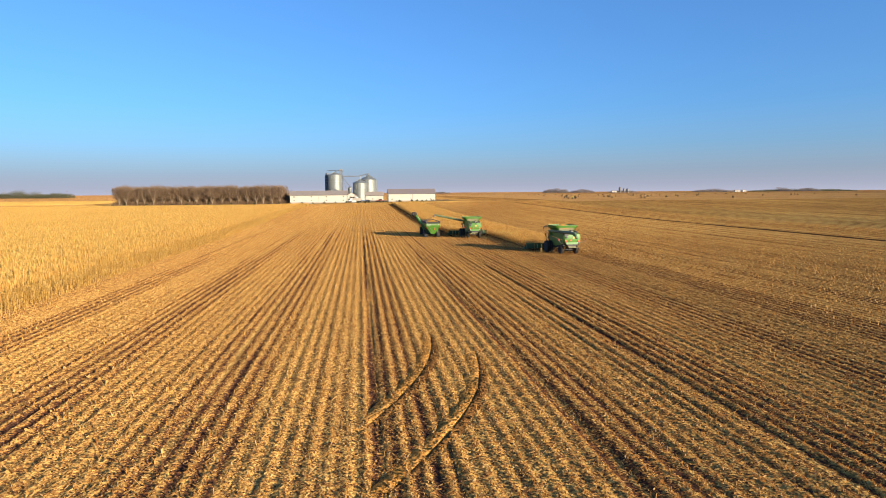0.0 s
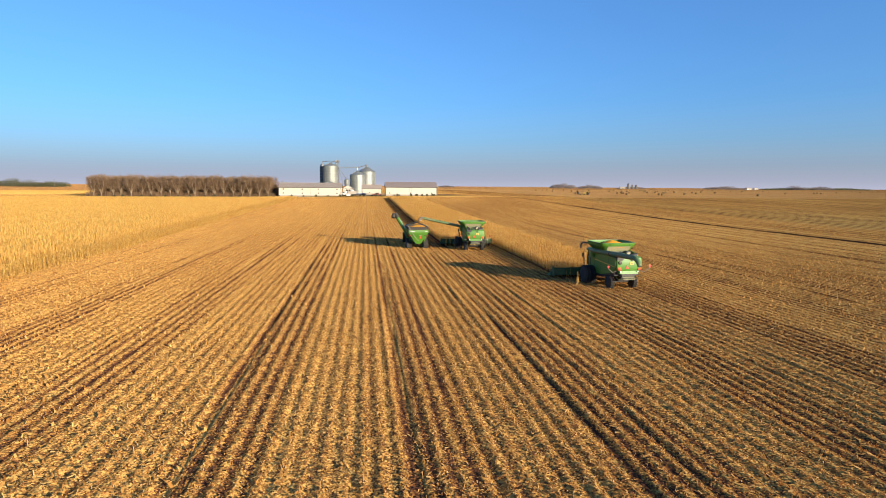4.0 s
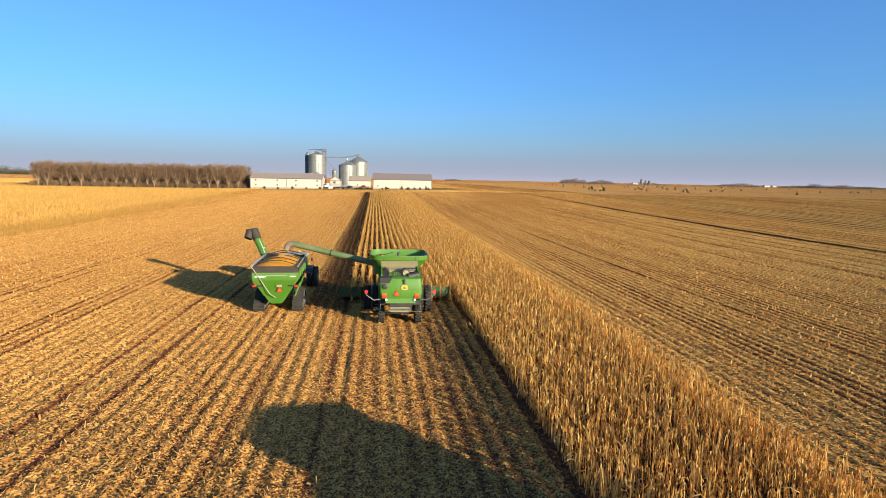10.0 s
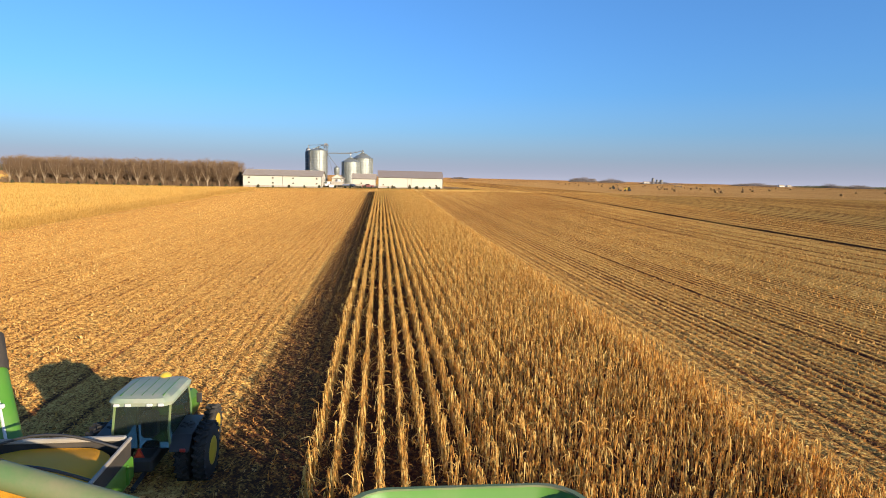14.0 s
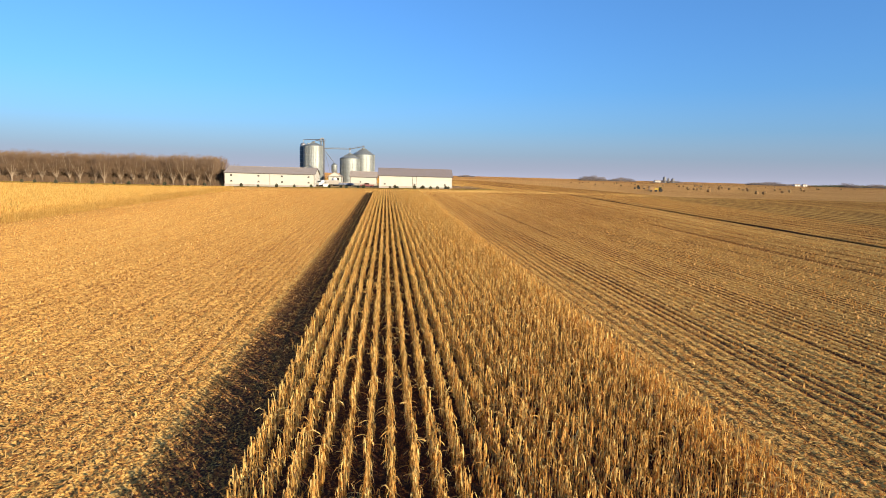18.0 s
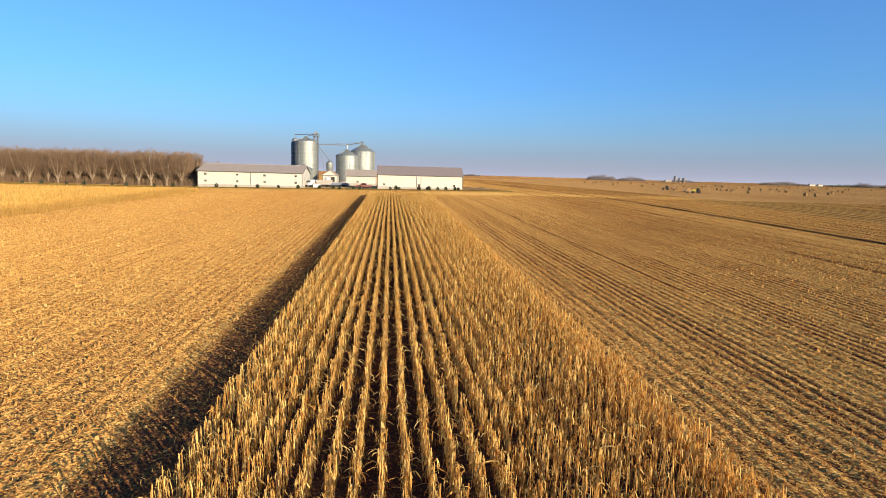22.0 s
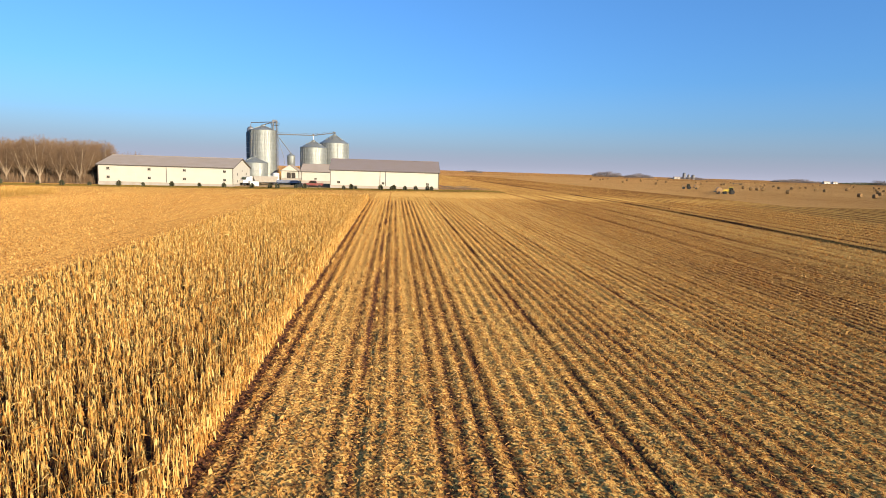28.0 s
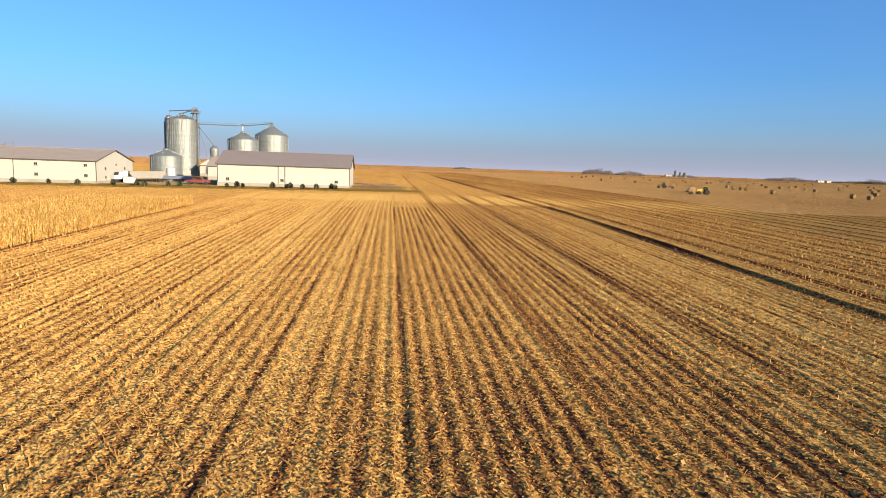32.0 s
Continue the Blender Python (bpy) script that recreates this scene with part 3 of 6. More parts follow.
def far_stubble():
    """Clumps of cut stalks in the rows farther off."""
    parts = []
    for x0, x1, step, y1, hh, ww in ((-58, 118, 0.36, 446, (0.14, 0.32), (0.03, 0.09)),):
        for k in range(int(x0 / ROW), int(x1 / ROW)):
            n = int((y1 + 8) / step)
            y = -8 + np.arange(n) * step + rng.uniform(-step / 2, step / 2, n)
            x = (k + 0.5) * ROW + rng.normal(0, 0.06, n)
            p = np.clip(distance_off(x, y) / 30 - 0.45, 0, 1) * (0.55 + 0.45 * math.sin(k * 1.31) * math.sin(k * 0.41))
            p = np.where(x > 18.4, np.clip(distance_off(x, y) / 24 - 0.3, 0, 1) * (0.72 + 0.28 * math.sin(k * 1.31)), p)
            keep = (rng.random(n) < p) & ~standing(x, y) & (np.abs(x - 84.6) > 0.95)
            x, y = x[keep], y[keep]
            n = len(x)
            a = rng.uniform(0, math.pi, n)
            w, h = rng.uniform(*ww, n), rng.uniform(*hh, n) * 0.8
            cx, cy, z = np.cos(a) * w, np.sin(a) * w, lie(x, y) - 0.02
            lean = rng.normal(0, 0.06, n)
            parts.append(np.stack([np.stack([x - cx, y - cy, z], -1), np.stack([x + cx, y + cy, z], -1), np.stack([x + lean + cx * 0.7, y + cy * 0.7, z + h], -1), np.stack([x + lean - cx * 0.7, y - cy * 0.7, z + h * 0.85], -1)], 1))
    v = np.concatenate(parts)
    stuff("corn_stubble", v, np.arange(len(v) * 4), M_STUB, "clumps of cut maize stalks in far rows", "stubble")


def chaff():
    n = 720000
    y = rng.uniform(-6, 442, n)
    base = np.interp(y, PLAN_Y, PLAN_X) + 2.0
    x = base + rng.normal(0, 16, n)
    k = np.floor(x / ROW)
    # chaff gathers along the rows
    pull = rng.random(n) < 0.62
    x = np.where(pull, (k + 0.5) * ROW + rng.normal(0, 0.14, n), x)
    y = np.where(pull, np.round(y / 0.34 + 0.3 * np.sin(k * 5.1)) * 0.34 + rng.normal(0, 0.09, n), y)
    dens = 0.72 + 0.28 * np.sin(k * 1.9) * np.sin(k * 0.37 + 1)
    # thinner chaff over the ground darkened for the strip's shade
    dens = np.where((x > -3.0) & (x < 0.4) & (y > 149), dens * 0.25, dens)
    dens = np.where((x > -0.5) & (x < 9.2) & (y > 95) & (y < 153), dens * 0.4, dens)
    keep = (~standing(x, y)) & (np.abs(x - 84.6) > 0.9) & (x > -56) & (x < 112) & (rng.random(n) < dens)
    for c in TRACKS:
        keep &= (np.abs(x - c) > 0.3) | (rng.random(n) < 0.4)
    x, y = x[keep], y[keep]
    n = len(x)
    a = rng.uniform(0, 2 * math.pi, n)
    ln, w = rng.uniform(0.06, 0.22, n) * 0.5, rng.uniform(0.010, 0.028, n)
    tilt = rng.normal(0, 0.3, n)
    z = lie(x, y) + furrow(x, y) * 0.9 + rng.uniform(0.008, 0.04, n)
    dx, dy, dz = np.cos(a) * ln, np.sin(a) * ln, np.sin(tilt) * ln
    roll = rng.normal(0, 0.55, n)
    px, py, pz = -np.sin(a) * w * np.cos(roll), np.cos(a) * w * np.cos(roll), np.sin(roll) * w
    v = np.stack([
        np.stack([x - dx - px, y - dy - py, z - dz - pz], -1), np.stack([x + dx - px, y + dy - py, z + dz - pz], -1),
        np.stack([x + dx + px, y + dy + py, z + dz + pz], -1), np.stack([x - dx + px, y - dy + py, z - dz + pz], -1)], 1)
    stuff("chaff", v, np.arange(len(v) * 4), M_CHAFF, "scattered dry husks and leaves lying on the stubble", "chaff")


def crop(name, x, y, mat, label, leaves, tall=(1.38, 1.74), fine=True, bends=3):
    """Dry maize plants: stalk, hanging leaves, ear."""
    n = len(x)
    z = lie(x, y)
    h = rng.uniform(*tall, n)
    broken = rng.random(n) < 0.10
    h = np.where(broken, h * rng.uniform(0.45, 0.8, n), h)
    lx, ly = rng.normal(0, 0.06, n), rng.normal(0, 0.15, n)
    fallen = rng.random(n) < 0.06
    lx = np.where(fallen, rng.normal(0, 0.75, n), lx)
    h = np.where(fallen, h * rng.uniform(0.35, 0.75, n), h)
    verts, faces, base = [], [], 0
    # stalk: three-sided, tapered
    ring = []
    for lev, r in ((0.0, 0.017), (1.0, 0.009)):
        for s in range(3):
            w = 2 * math.pi * s / 3 + 0.4
            ring.append(np.stack([x + lx * lev + math.cos(w) * r, y + ly * lev + math.sin(w) * r, z + h * lev], -1))
    v = np.stack(ring, 1)
    verts.append(v.reshape(-1, 3))
    b = np.arange(n)[:, None] * 6
    faces.append(np.concatenate([b + np.array([s, (s + 1) % 3, 3 + (s + 1) % 3, 3 + s]) for s in range(3)], 1).reshape(-1, 4))
    base += n * 6
    # leaves: they rise from the stalk, fold over and hang, some twisted
    for j in range(leaves):
        t = (j + 0.6 + rng.uniform(-0.4, 0.4, n)) / (leaves + 0.1)
        t = np.clip(t, 0.10, 0.99) ** 0.75
        a = rng.uniform(0, 2 * math.pi, n)
        reach = np.where(rng.random(n) < 0.07, rng.uniform(0.30, 0.60, n), rng.uniform(0.04, 0.19, n))
        rise = rng.uniform(0.0, 0.20, n)
        drop = rng.uniform(0.12, 0.62, n) * np.where(reach > 0.34, 0.35, 1.0)
        w = rng.uniform(0.010, 0.028, n) * (1.9 if bends < 3 else 1.0)
        bx, by, bz = x + lx * t, y + ly * t, z + h * t
        ca, sa = np.cos(a), np.sin(a)
        twist = rng.normal(0, 0.9, n)
        low = z + 0.05
        steps = ((0.0, 0.0, 0.0, 0.7), (0.45, 1.0, 0.0, 1.0), (0.85, 0.8, 0.45, 0.9), (1.0, 0.6, 1.0, 0.2)) if bends == 3 else ((0.0, 0.0, 0.0, 0.7), (0.6, 1.0, 0.1, 1.0), (1.0, 0.7, 1.0, 0.3))
        pts = []
        for i, (o, up, down, ws) in enumerate(steps):
            q0, q1, q2 = bx + ca * reach * o, by + sa * reach * o, np.maximum(bz + rise * up - drop * down, low)
            wx, wz = np.cos(twist * o) * w * ws, np.sin(twist * o) * w * ws
            pts.append(np.stack([q0 - sa * wx, q1 + ca * wx, q2 - wz], -1))
            pts.append(np.stack([q0 + sa * wx, q1 - ca * wx, q2 + wz], -1))
        v = np.stack(pts, 1)
        m = len(steps) * 2
        verts.append(v.reshape(-1, 3))
        b = base + np.arange(n)[:, None] * m
        faces.append(np.concatenate([b + np.array([2 * i, 2 * i + 1, 2 * i + 3, 2 * i + 2]) for i in range(len(steps) - 1)], 1).reshape(-1, 4))
        base += n * m
    if fine:
        # ear in its husk
        ang = rng.uniform(0, 2 * math.pi, n)
        t, ln, w = rng.uniform(0.38, 0.52, n), rng.uniform(0.18, 0.28, n), 0.035
        dz = -ln * rng.uniform(0.2, 1.0, n)
        bx, by, bz = x + lx * t, y + ly * t, z + h * t
        ex, ey = bx + np.cos(ang) * 0.16, by + np.sin(ang) * 0.16
        sa, ca = np.sin(ang) * w, np.cos(ang) * w
        v = np.stack([np.stack([bx - sa, by + ca, bz], -1), np.stack([bx + sa, by - ca, bz], -1), np.stack([ex + sa, ey - ca, bz + dz], -1), np.stack([ex - sa, ey + ca, bz + dz], -1)], 1)
        verts.append(v.reshape(-1, 3))
        faces.append(base + np.arange(n * 4).reshape(-1, 4))
        base += n * 4
    return stuff(name, np.concatenate(verts), np.concatenate(faces), mat, label, "maize")


def strip():
    xs, ys = [], []
    for k in range(24):
        y0 = 153.4 if k < 12 else 116.2
        y = np.arange(y0, 428, 0.205)
        y = y + rng.uniform(-0.05, 0.05, len(y))
        keep = rng.random(len(y)) < 0.95
        y = y[keep]
        xs.append(np.full(len(y), (k + 0.5) * ROW) + rng.normal(0, 0.035, len(y)))
        ys.append(y)
    x, y = np.concatenate(xs), np.concatenate(ys)
    near = y < 318
    crop("standing_corn", x[near], y[near], M_STALK, "standing dry golden maize in straight rows", 11)
    crop("standing_corn", x[~near], y[~near], M_STALK, "standing dry golden maize in straight rows", 8, fine=False, bends=2)


def strip_edge():
    """Low leaves that fill the outer rows where the sun reaches them."""
    for k, y0 in ((23, 116.2), (22, 116.2)):
        y = np.arange(y0, 428, 0.26) + rng.uniform(-0.1, 0.1, int(math.ceil((428 - y0) / 0.26)))
        x = (k + 0.6) * ROW + rng.normal(0, 0.06, len(y))
        crop("standing_corn", x, y, M_STALK, "leafy outer row of standing dry maize", 8, (0.7, 1.25), fine=False, bends=2)


def west_field():
    xs, ys = [], []
    for k in range(6):
        y = np.arange(20, 440, 0.24) + rng.uniform(-0.06, 0.06, 1750)
        xs.append(west_edge(y) - 0.4 - k * ROW + rng.normal(0, 0.04, len(y)))
        ys.append(y)
    crop("standing_corn", np.concatenate(xs), np.concatenate(ys), M_CANOPY_PLANT, "pale dry maize standing along the field's edge", 5, (1.35, 1.75), fine=False, bends=2)
    n = 210000
    y = rng.uniform(-5, 440, n)
    x = west_edge(y) - 0.4 - np.floor((4.5 + 330 * rng.random(n) ** 2.4) / ROW) * ROW + rng.normal(0, 0.10, n)
    h, a, w = rng.uniform(0.3, 0.75, n), rng.uniform(0, math.pi, n), rng.uniform(0.03, 0.085, n)
    z = lie(x, y) + 1.1
    cx, cy = np.cos(a) * w, np.sin(a) * w
    v = np.stack([np.stack([x - cx, y - cy, z], -1), np.stack([x + cx, y + cy, z], -1), np.stack([x + cx * 0.2, y + cy * 0.2, z + h], -1), np.stack([x - cx * 0.5, y - cy * 0.5, z + h * 0.9], -1)], 1)
    stuff("corn_tops", v, np.arange(n * 4), M_CANOPY_PLANT, "dry tassels and top leaves of standing maize", "maize")
    gx, gy = np.arange(-400, -59.9, 2.0), np.arange(-20, 441, 2.0)
    X, Y = np.meshgrid(gx, gy)
    X = X + (west_edge(Y) + 56.0)
    Z = lie(X, Y) + 1.22 + rng.normal(0, 0.03, X.shape)
    Z[:, -1] -= 1.5
    Z[-1, :] -= 1.5
    i = np.arange(X.size).reshape(X.shape)
    f = np.stack([i[:-1, :-1], i[:-1, 1:], i[1:, 1:], i[1:, :-1]], -1).reshape(-1, 4)
    stuff("corn_field", np.stack([X, Y, Z], -1), f, M_CROP, "dense mass of pale dry standing maize", "maize")


crop("missed_maize", np.array([9.07, 9.2, 8.5, 9.25, 8.9, 9.4]), np.array([109.9, 110.2, 111.9, 112.7, 109.7, 110.4]), M_STALK, "few missed dry maize plants still standing in stubble", 6)
stubble()
far_stubble()
chaff()
strip()
strip_edge()
west_field()



def painted_horizon_haze():
    """Glowing ring that paints autumn haze over the farthest land, thinning out upwards."""
    m = bpy.data.materials.new("painted_haze")
    m.use_nodes = True
    t = m.node_tree
    t.nodes.remove(t.nodes["Principled BSDF"])
    sep = t.nodes.new("ShaderNodeSeparateXYZ")
    t.links.new(obj_pos(t), sep.inputs[0])
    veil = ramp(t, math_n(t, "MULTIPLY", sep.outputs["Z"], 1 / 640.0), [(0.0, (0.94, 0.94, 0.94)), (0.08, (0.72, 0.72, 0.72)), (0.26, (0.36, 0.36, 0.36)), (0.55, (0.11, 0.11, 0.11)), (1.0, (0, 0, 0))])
    # the haze is emission on a shell, faded out by height
    haze_glow = t.nodes.new("ShaderNodeEmission")
    haze_glow.inputs["Color"].default_value = (0.262, 0.275, 0.352, 1)
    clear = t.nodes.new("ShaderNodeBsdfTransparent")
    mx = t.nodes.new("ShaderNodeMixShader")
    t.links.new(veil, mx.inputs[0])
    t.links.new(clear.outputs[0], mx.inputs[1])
    t.links.new(haze_glow.outputs[0], mx.inputs[2])
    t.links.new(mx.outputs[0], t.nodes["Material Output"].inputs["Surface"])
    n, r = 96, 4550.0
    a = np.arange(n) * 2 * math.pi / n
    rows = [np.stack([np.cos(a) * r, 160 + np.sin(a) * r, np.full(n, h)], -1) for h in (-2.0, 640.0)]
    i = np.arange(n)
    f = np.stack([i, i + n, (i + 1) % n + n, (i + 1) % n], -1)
    stuff("backdrop", np.concatenate(rows), f, m, "glowing backdrop ring painted as pale lavender haze along the whole horizon", "haze", kind="structure")


painted_horizon_haze()

# ---- farmyard ----


def slab(name, x0, x1, y0, y1, mat, label, lift=0.03, n=14):
    """A sheet that follows the land a little above it."""
    gx, gy = np.linspace(x0, x1, n), np.linspace(y0, y1, n)
    X, Y = np.meshgrid(gx, gy)
    i = np.arange(X.size).reshape(X.shape)
    f = np.stack([i[:-1, :-1], i[:-1, 1:], i[1:, 1:], i[1:, :-1]], -1).reshape(-1, 4)
    return stuff(name, np.stack([X, Y, lie(X, Y) + lift], -1), f, mat, label, "ground", kind="structure")


slab("verge", -210, 62, 484, 501.5, M_GRASS, "mown olive grass verge before the sheds", 0.05, 30)
slab("yard", -32, 0.5, 502, 640, M_GRAVEL, "pale gravel farmyard between sheds", 0.06)
slab("yard", 0.5, 37, 525, 640, M_GRAVEL, "pale gravel farmyard behind the shed", 0.06)
slab("yard", -95, -32, 530, 640, M_GRASS, "grass behind the long shed", 0.05)


def window_on(parent, x, y, z, w=1.0, h=0.75):
    win = part("window", Shape().box((x, y - 0.03, z), (w + 0.16, 0.10, h + 0.16), 0.02), M_WHITE, parent)
    for s in (-1, 1):
        part("pane", Shape().box((x + s * w * 0.25, y - 0.085, z), (w * 0.46, 0.03, h), 0.008), M_DOOR, win, "dark glass pane")
    part("sill", Shape().box((x, y - 0.10, z - h / 2 - 0.11), (w + 0.3, 0.16, 0.06), 0.01), M_TRIM, win)


def shed(name, x0, x1, y0, y1, base, eave, ridge, wins, seams, label, gable_wins=(), roofing=None):
    ym = (y0 + y1) / 2
    g = thing(name, pose(0, 0, 0), label, "shed")
    low = min(base, gz(x0, y0), gz(x1, y0)) - 0.3
    part("plinth", Shape().box(((x0 + x1) / 2, ym, (low + base + 0.55) / 2), (x1 - x0 + 0.1, y1 - y0 + 0.1, base + 0.55 - low), 0.03), M_CONC, g, "bare concrete plinth")
    t = 0.18
    w0 = base + 0.55
    part("wall", Shape().box(((x0 + x1) / 2, y0 + t / 2, (w0 + eave) / 2), (x1 - x0, t, eave - w0)), M_WHITE, g)
    part("wall", Shape().box(((x0 + x1) / 2, y1 - t / 2, (w0 + eave) / 2), (x1 - x0, t, eave - w0)), M_WHITE, g)
    for xa in (x0, x1 - t):
        prof = [(y0 + t, w0), (y1 - t, w0), (y1 - t, eave), (ym, ridge - 0.12), (y0 + t, eave)]
        part("gable_wall", Shape().prism(prof, xa, xa + t), M_WHITE, g)
    # siding battens, in groups that stand proud of the wall
    rib = Shape()
    for i in range(int((x1 - x0) / 0.92)):
        rib.box((x0 + 0.5 + i * 0.92, y0 - 0.012, (w0 + eave) / 2), (0.05, 0.03, eave - w0 - 0.02))
    part("siding_ribs", rib, M_WHITE, g)
    ov, th = 0.55, 0.14
    sl = (ridge - eave) / (ym - y0)
    for s in (-1, 1):
        ye = y0 - ov if s < 0 else y1 + ov
        ze = eave - ov * sl + 0.1
        prof = [(ye, ze), (ym, ridge + 0.1), (ym, ridge + 0.1 + th), (ye, ze + th)]
        roof = part("roof", Shape().prism(prof, x0 - 0.5, x1 + 0.5), roofing or M_ROOF, g, "brown-grey ribbed metal roof")
        ribs = Shape()
        for i in range(int((x1 - x0 + 1) / 1.0)):
            xx = x0 - 0.45 + i * 1.0
            p2 = [(ye, ze + th), (ym, ridge + 0.1 + th), (ym, ridge + 0.14 + th), (ye, ze + th + 0.04)]
            ribs.prism(p2, xx, xx + 0.06)
        part("roof_ribs", ribs, roofing or M_ROOF, roof)
        part("eave_trim", Shape().box(((x0 + x1) / 2, ye, ze + 0.03), (x1 - x0 + 1.04, 0.10, 0.26), 0.02), M_TRIM, g, "dark eave gutter")
    part("ridge_cap", Shape().prism([(ym - 0.35, ridge + 0.16), (ym, ridge + 0.36), (ym + 0.35, ridge + 0.16)], x0 - 0.5, x1 + 0.5), roofing or M_ROOF, g)
    for xa in (x0 - 0.52, x1 + 0.44):
        for s in (-1, 1):
            ye = y0 - ov if s < 0 else y1 + ov
            ze = eave - ov * sl + 0.02
            part("barge_board", Shape().prism([(ye, ze), (ym, ridge + 0.02), (ym, ridge + 0.25), (ye, ze + 0.23)], xa, xa + 0.08), M_TRIM, g)
    for xc in (x0 + 0.05, x1 - 0.05):
        part("corner_trim", Shape().box((xc, y0 - 0.02, (w0 + eave) / 2), (0.22, 0.09, eave - w0)), M_TRIM, g)
    for x, z in wins:
        window_on(g, x, y0, z)
    for x in seams:
        part("downpipe", Shape().tube([(x, y0 - 0.12, eave - 0.2), (x, y0 - 0.12, base + 0.6)], 0.09, 8), M_TRIM, g)
    for y, z, w, h in gable_wins:
        win = part("window", Shape().box((x1 + 0.03, y, z), (0.10, w + 0.12, h + 0.12), 0.02), M_WHITE, g)
        part("pane", Shape().box((x1 + 0.085, y, z), (0.03, w, h), 0.01), M_DOOR, win, "dark glass pane")
    return g


shed("shed", -78.5, -32.8, 502.4, 527.0, 2.35, 8.6, 11.9,
     [(x, z) for x in (-75.1, -61.3, -49.4, -35.7) for z in (7.35, 4.4)], (-55.5,), "long white two-storey farm shed with brown-grey metal roof",
     [(508, 6.4, 0.8, 0.9), (515, 7.6, 0.6, 0.6), (521, 6.4, 0.8, 0.9), (508, 3.9, 0.7, 0.8)])
shed("shed", 1.0, 40.2, 504.0, 522.0, 3.2, 9.2, 13.0,
     [(4.0, 4.8), (20.0, 4.8), (36.2, 4.9)], (18.9, 20.9), "white machine shed with mauve-grey metal roof beside the field", [], M_ROOFDARK)
shed("shed", -17.2, -1.0, 556.0, 570.0, 3.2, 7.7, 10.8, [(-11.0, 4.6)], (), "low white farm shed behind the yard", [])


def small_barn():
    g = shed("pump_house", -35.2, -26.1, 605.0, 614.0, 3.0, 7.1, 7.4, [], (), "small white gabled building with a dark doorway")
    part("gable", Shape().prism([(-35.6, 7.1), (-26.2, 7.1), (-30.7, 10.2)], 604.6, 605.0, "y"), M_WHITE, g)
    for s in (-1, 1):
        xe = -30.7 + s * 5.2
        part("gable_roof", Shape().prism([(xe, 6.9), (-30.7, 10.3), (-30.7, 10.5), (xe, 7.1)], 604.2, 614.3, "y"), M_ROOF, g)
    # flat dark panel paints the shade inside; the wall has no opening
    part("doorway", Shape().box((-30.0, 604.86, 4.9), (4.6, 0.2, 3.0), 0.03), M_DOOR, g, "dark panel painting the shaded inside of a doorway")
    for x in (-32.4, -30.0, -27.6):
        part("door_post", Shape().box((x, 604.7, 4.9), (0.3, 0.3, 3.1), 0.03), M_WHITE, g)


small_barn()


def grain_bin(x, y, r, base, eave, peak, label, stiff=30, rings=True):
    g = thing("grain_bin", pose(x, y, 0), label, "grain bin")
    part("footing", Shape().lathe([(r + 0.5, base - 1.0), (r + 0.5, base + 0.3), (r + 0.1, base + 0.35)], 40), M_CONC, g)
    body = part("wall", Shape().lathe([(r, base + 0.3), (r, eave), (r - 0.05, eave)], 56), M_BIN, g, "corrugated galvanised steel wall")
    bar = Shape().box((r + 0.06, 0, (base + eave) / 2 + 0.15), (0.12, 0.18, eave - base - 0.3), 0.02)
    me = mesh_of("stiffener", bar, M_BIN)
    for k in range(stiff):
        shared("stiffener", me, body, pose(0, 0, 0, 0, 0, 360 * k / stiff))
    if rings:
        for i in range(1, int((eave - base) / 2.2)):
            zz = base + i * 2.2
            part("band", Shape().lathe([(r + 0.01, zz), (r + 0.05, zz + 0.05), (r + 0.01, zz + 0.1)], 56), M_BIN, body)
    roof = part("roof", Shape().lathe([(r + 0.25, eave - 0.1), (r + 0.2, eave + 0.05), (1.2, peak - 0.7), (1.2, peak - 0.35), (0.8, peak), (0.02, peak + 0.1)], 56), M_BIN, g, "conical ribbed steel roof")
    ln = math.hypot(r - 1.2, peak - 0.7 - eave)
    an = math.degrees(math.atan2(peak - 0.7 - eave, r - 1.2))
    rb = mesh_of("roof_rib", Shape().box((0, 0, 0), (ln, 0.08, 0.10)), M_BIN)
    for k in range(28):
        m = pose(0, 0, 0, 0, 0, 360 * k / 28) @ pose((r + 1.2) / 2, 0, (eave + peak - 0.7) / 2 + 0.08, 0, an, 0)
        shared("roof_rib", rb, roof, m)
    vent = Shape().lathe([(0.2, 0), (0.2, 0.4), (0.3, 0.42), (0.28, 0.6), (0.02, 0.68)], 10)
    vm = mesh_of("vent", vent, M_BIN)
    for k in range(6):
        w = 2 * math.pi * (k + 0.5) / 6
        q = 0.45 * r + 1.0
        zq = eave + (peak - 0.7 - eave) * (r - q) / (r - 1.2)
        shared("vent", vm, roof, pose(q * math.cos(w), q * math.sin(w), zq - 0.1))
    lad = Shape()
    w = math.radians(-70)
    cx, cy = (r + 0.3) * math.cos(w), (r + 0.3) * math.sin(w)
    for s in (-0.25, 0.25):
        lad.tube([(cx + s * -math.sin(w), cy + s * math.cos(w), base + 1), (cx + s * -math.sin(w), cy + s * math.cos(w), eave + 0.6)], 0.035, 6)
    for i in range(int((eave - base) / 0.6)):
        lad.box((cx, cy, base + 1.2 + i * 0.6), (0.5, 0.04, 0.04), rz=20)
    part("ladder", lad, M_STEEL, g)
    return g


grain_bin(-47.1, 618, 7.0, 2.6, 28.3, 31.3, "tall narrow galvanised grain bin with vertical stiffeners", 40, False)
grain_bin(-46.4, 595, 6.5, 2.6, 10.9, 14.3, "small galvanised grain bin in front of the tall bin", 24)
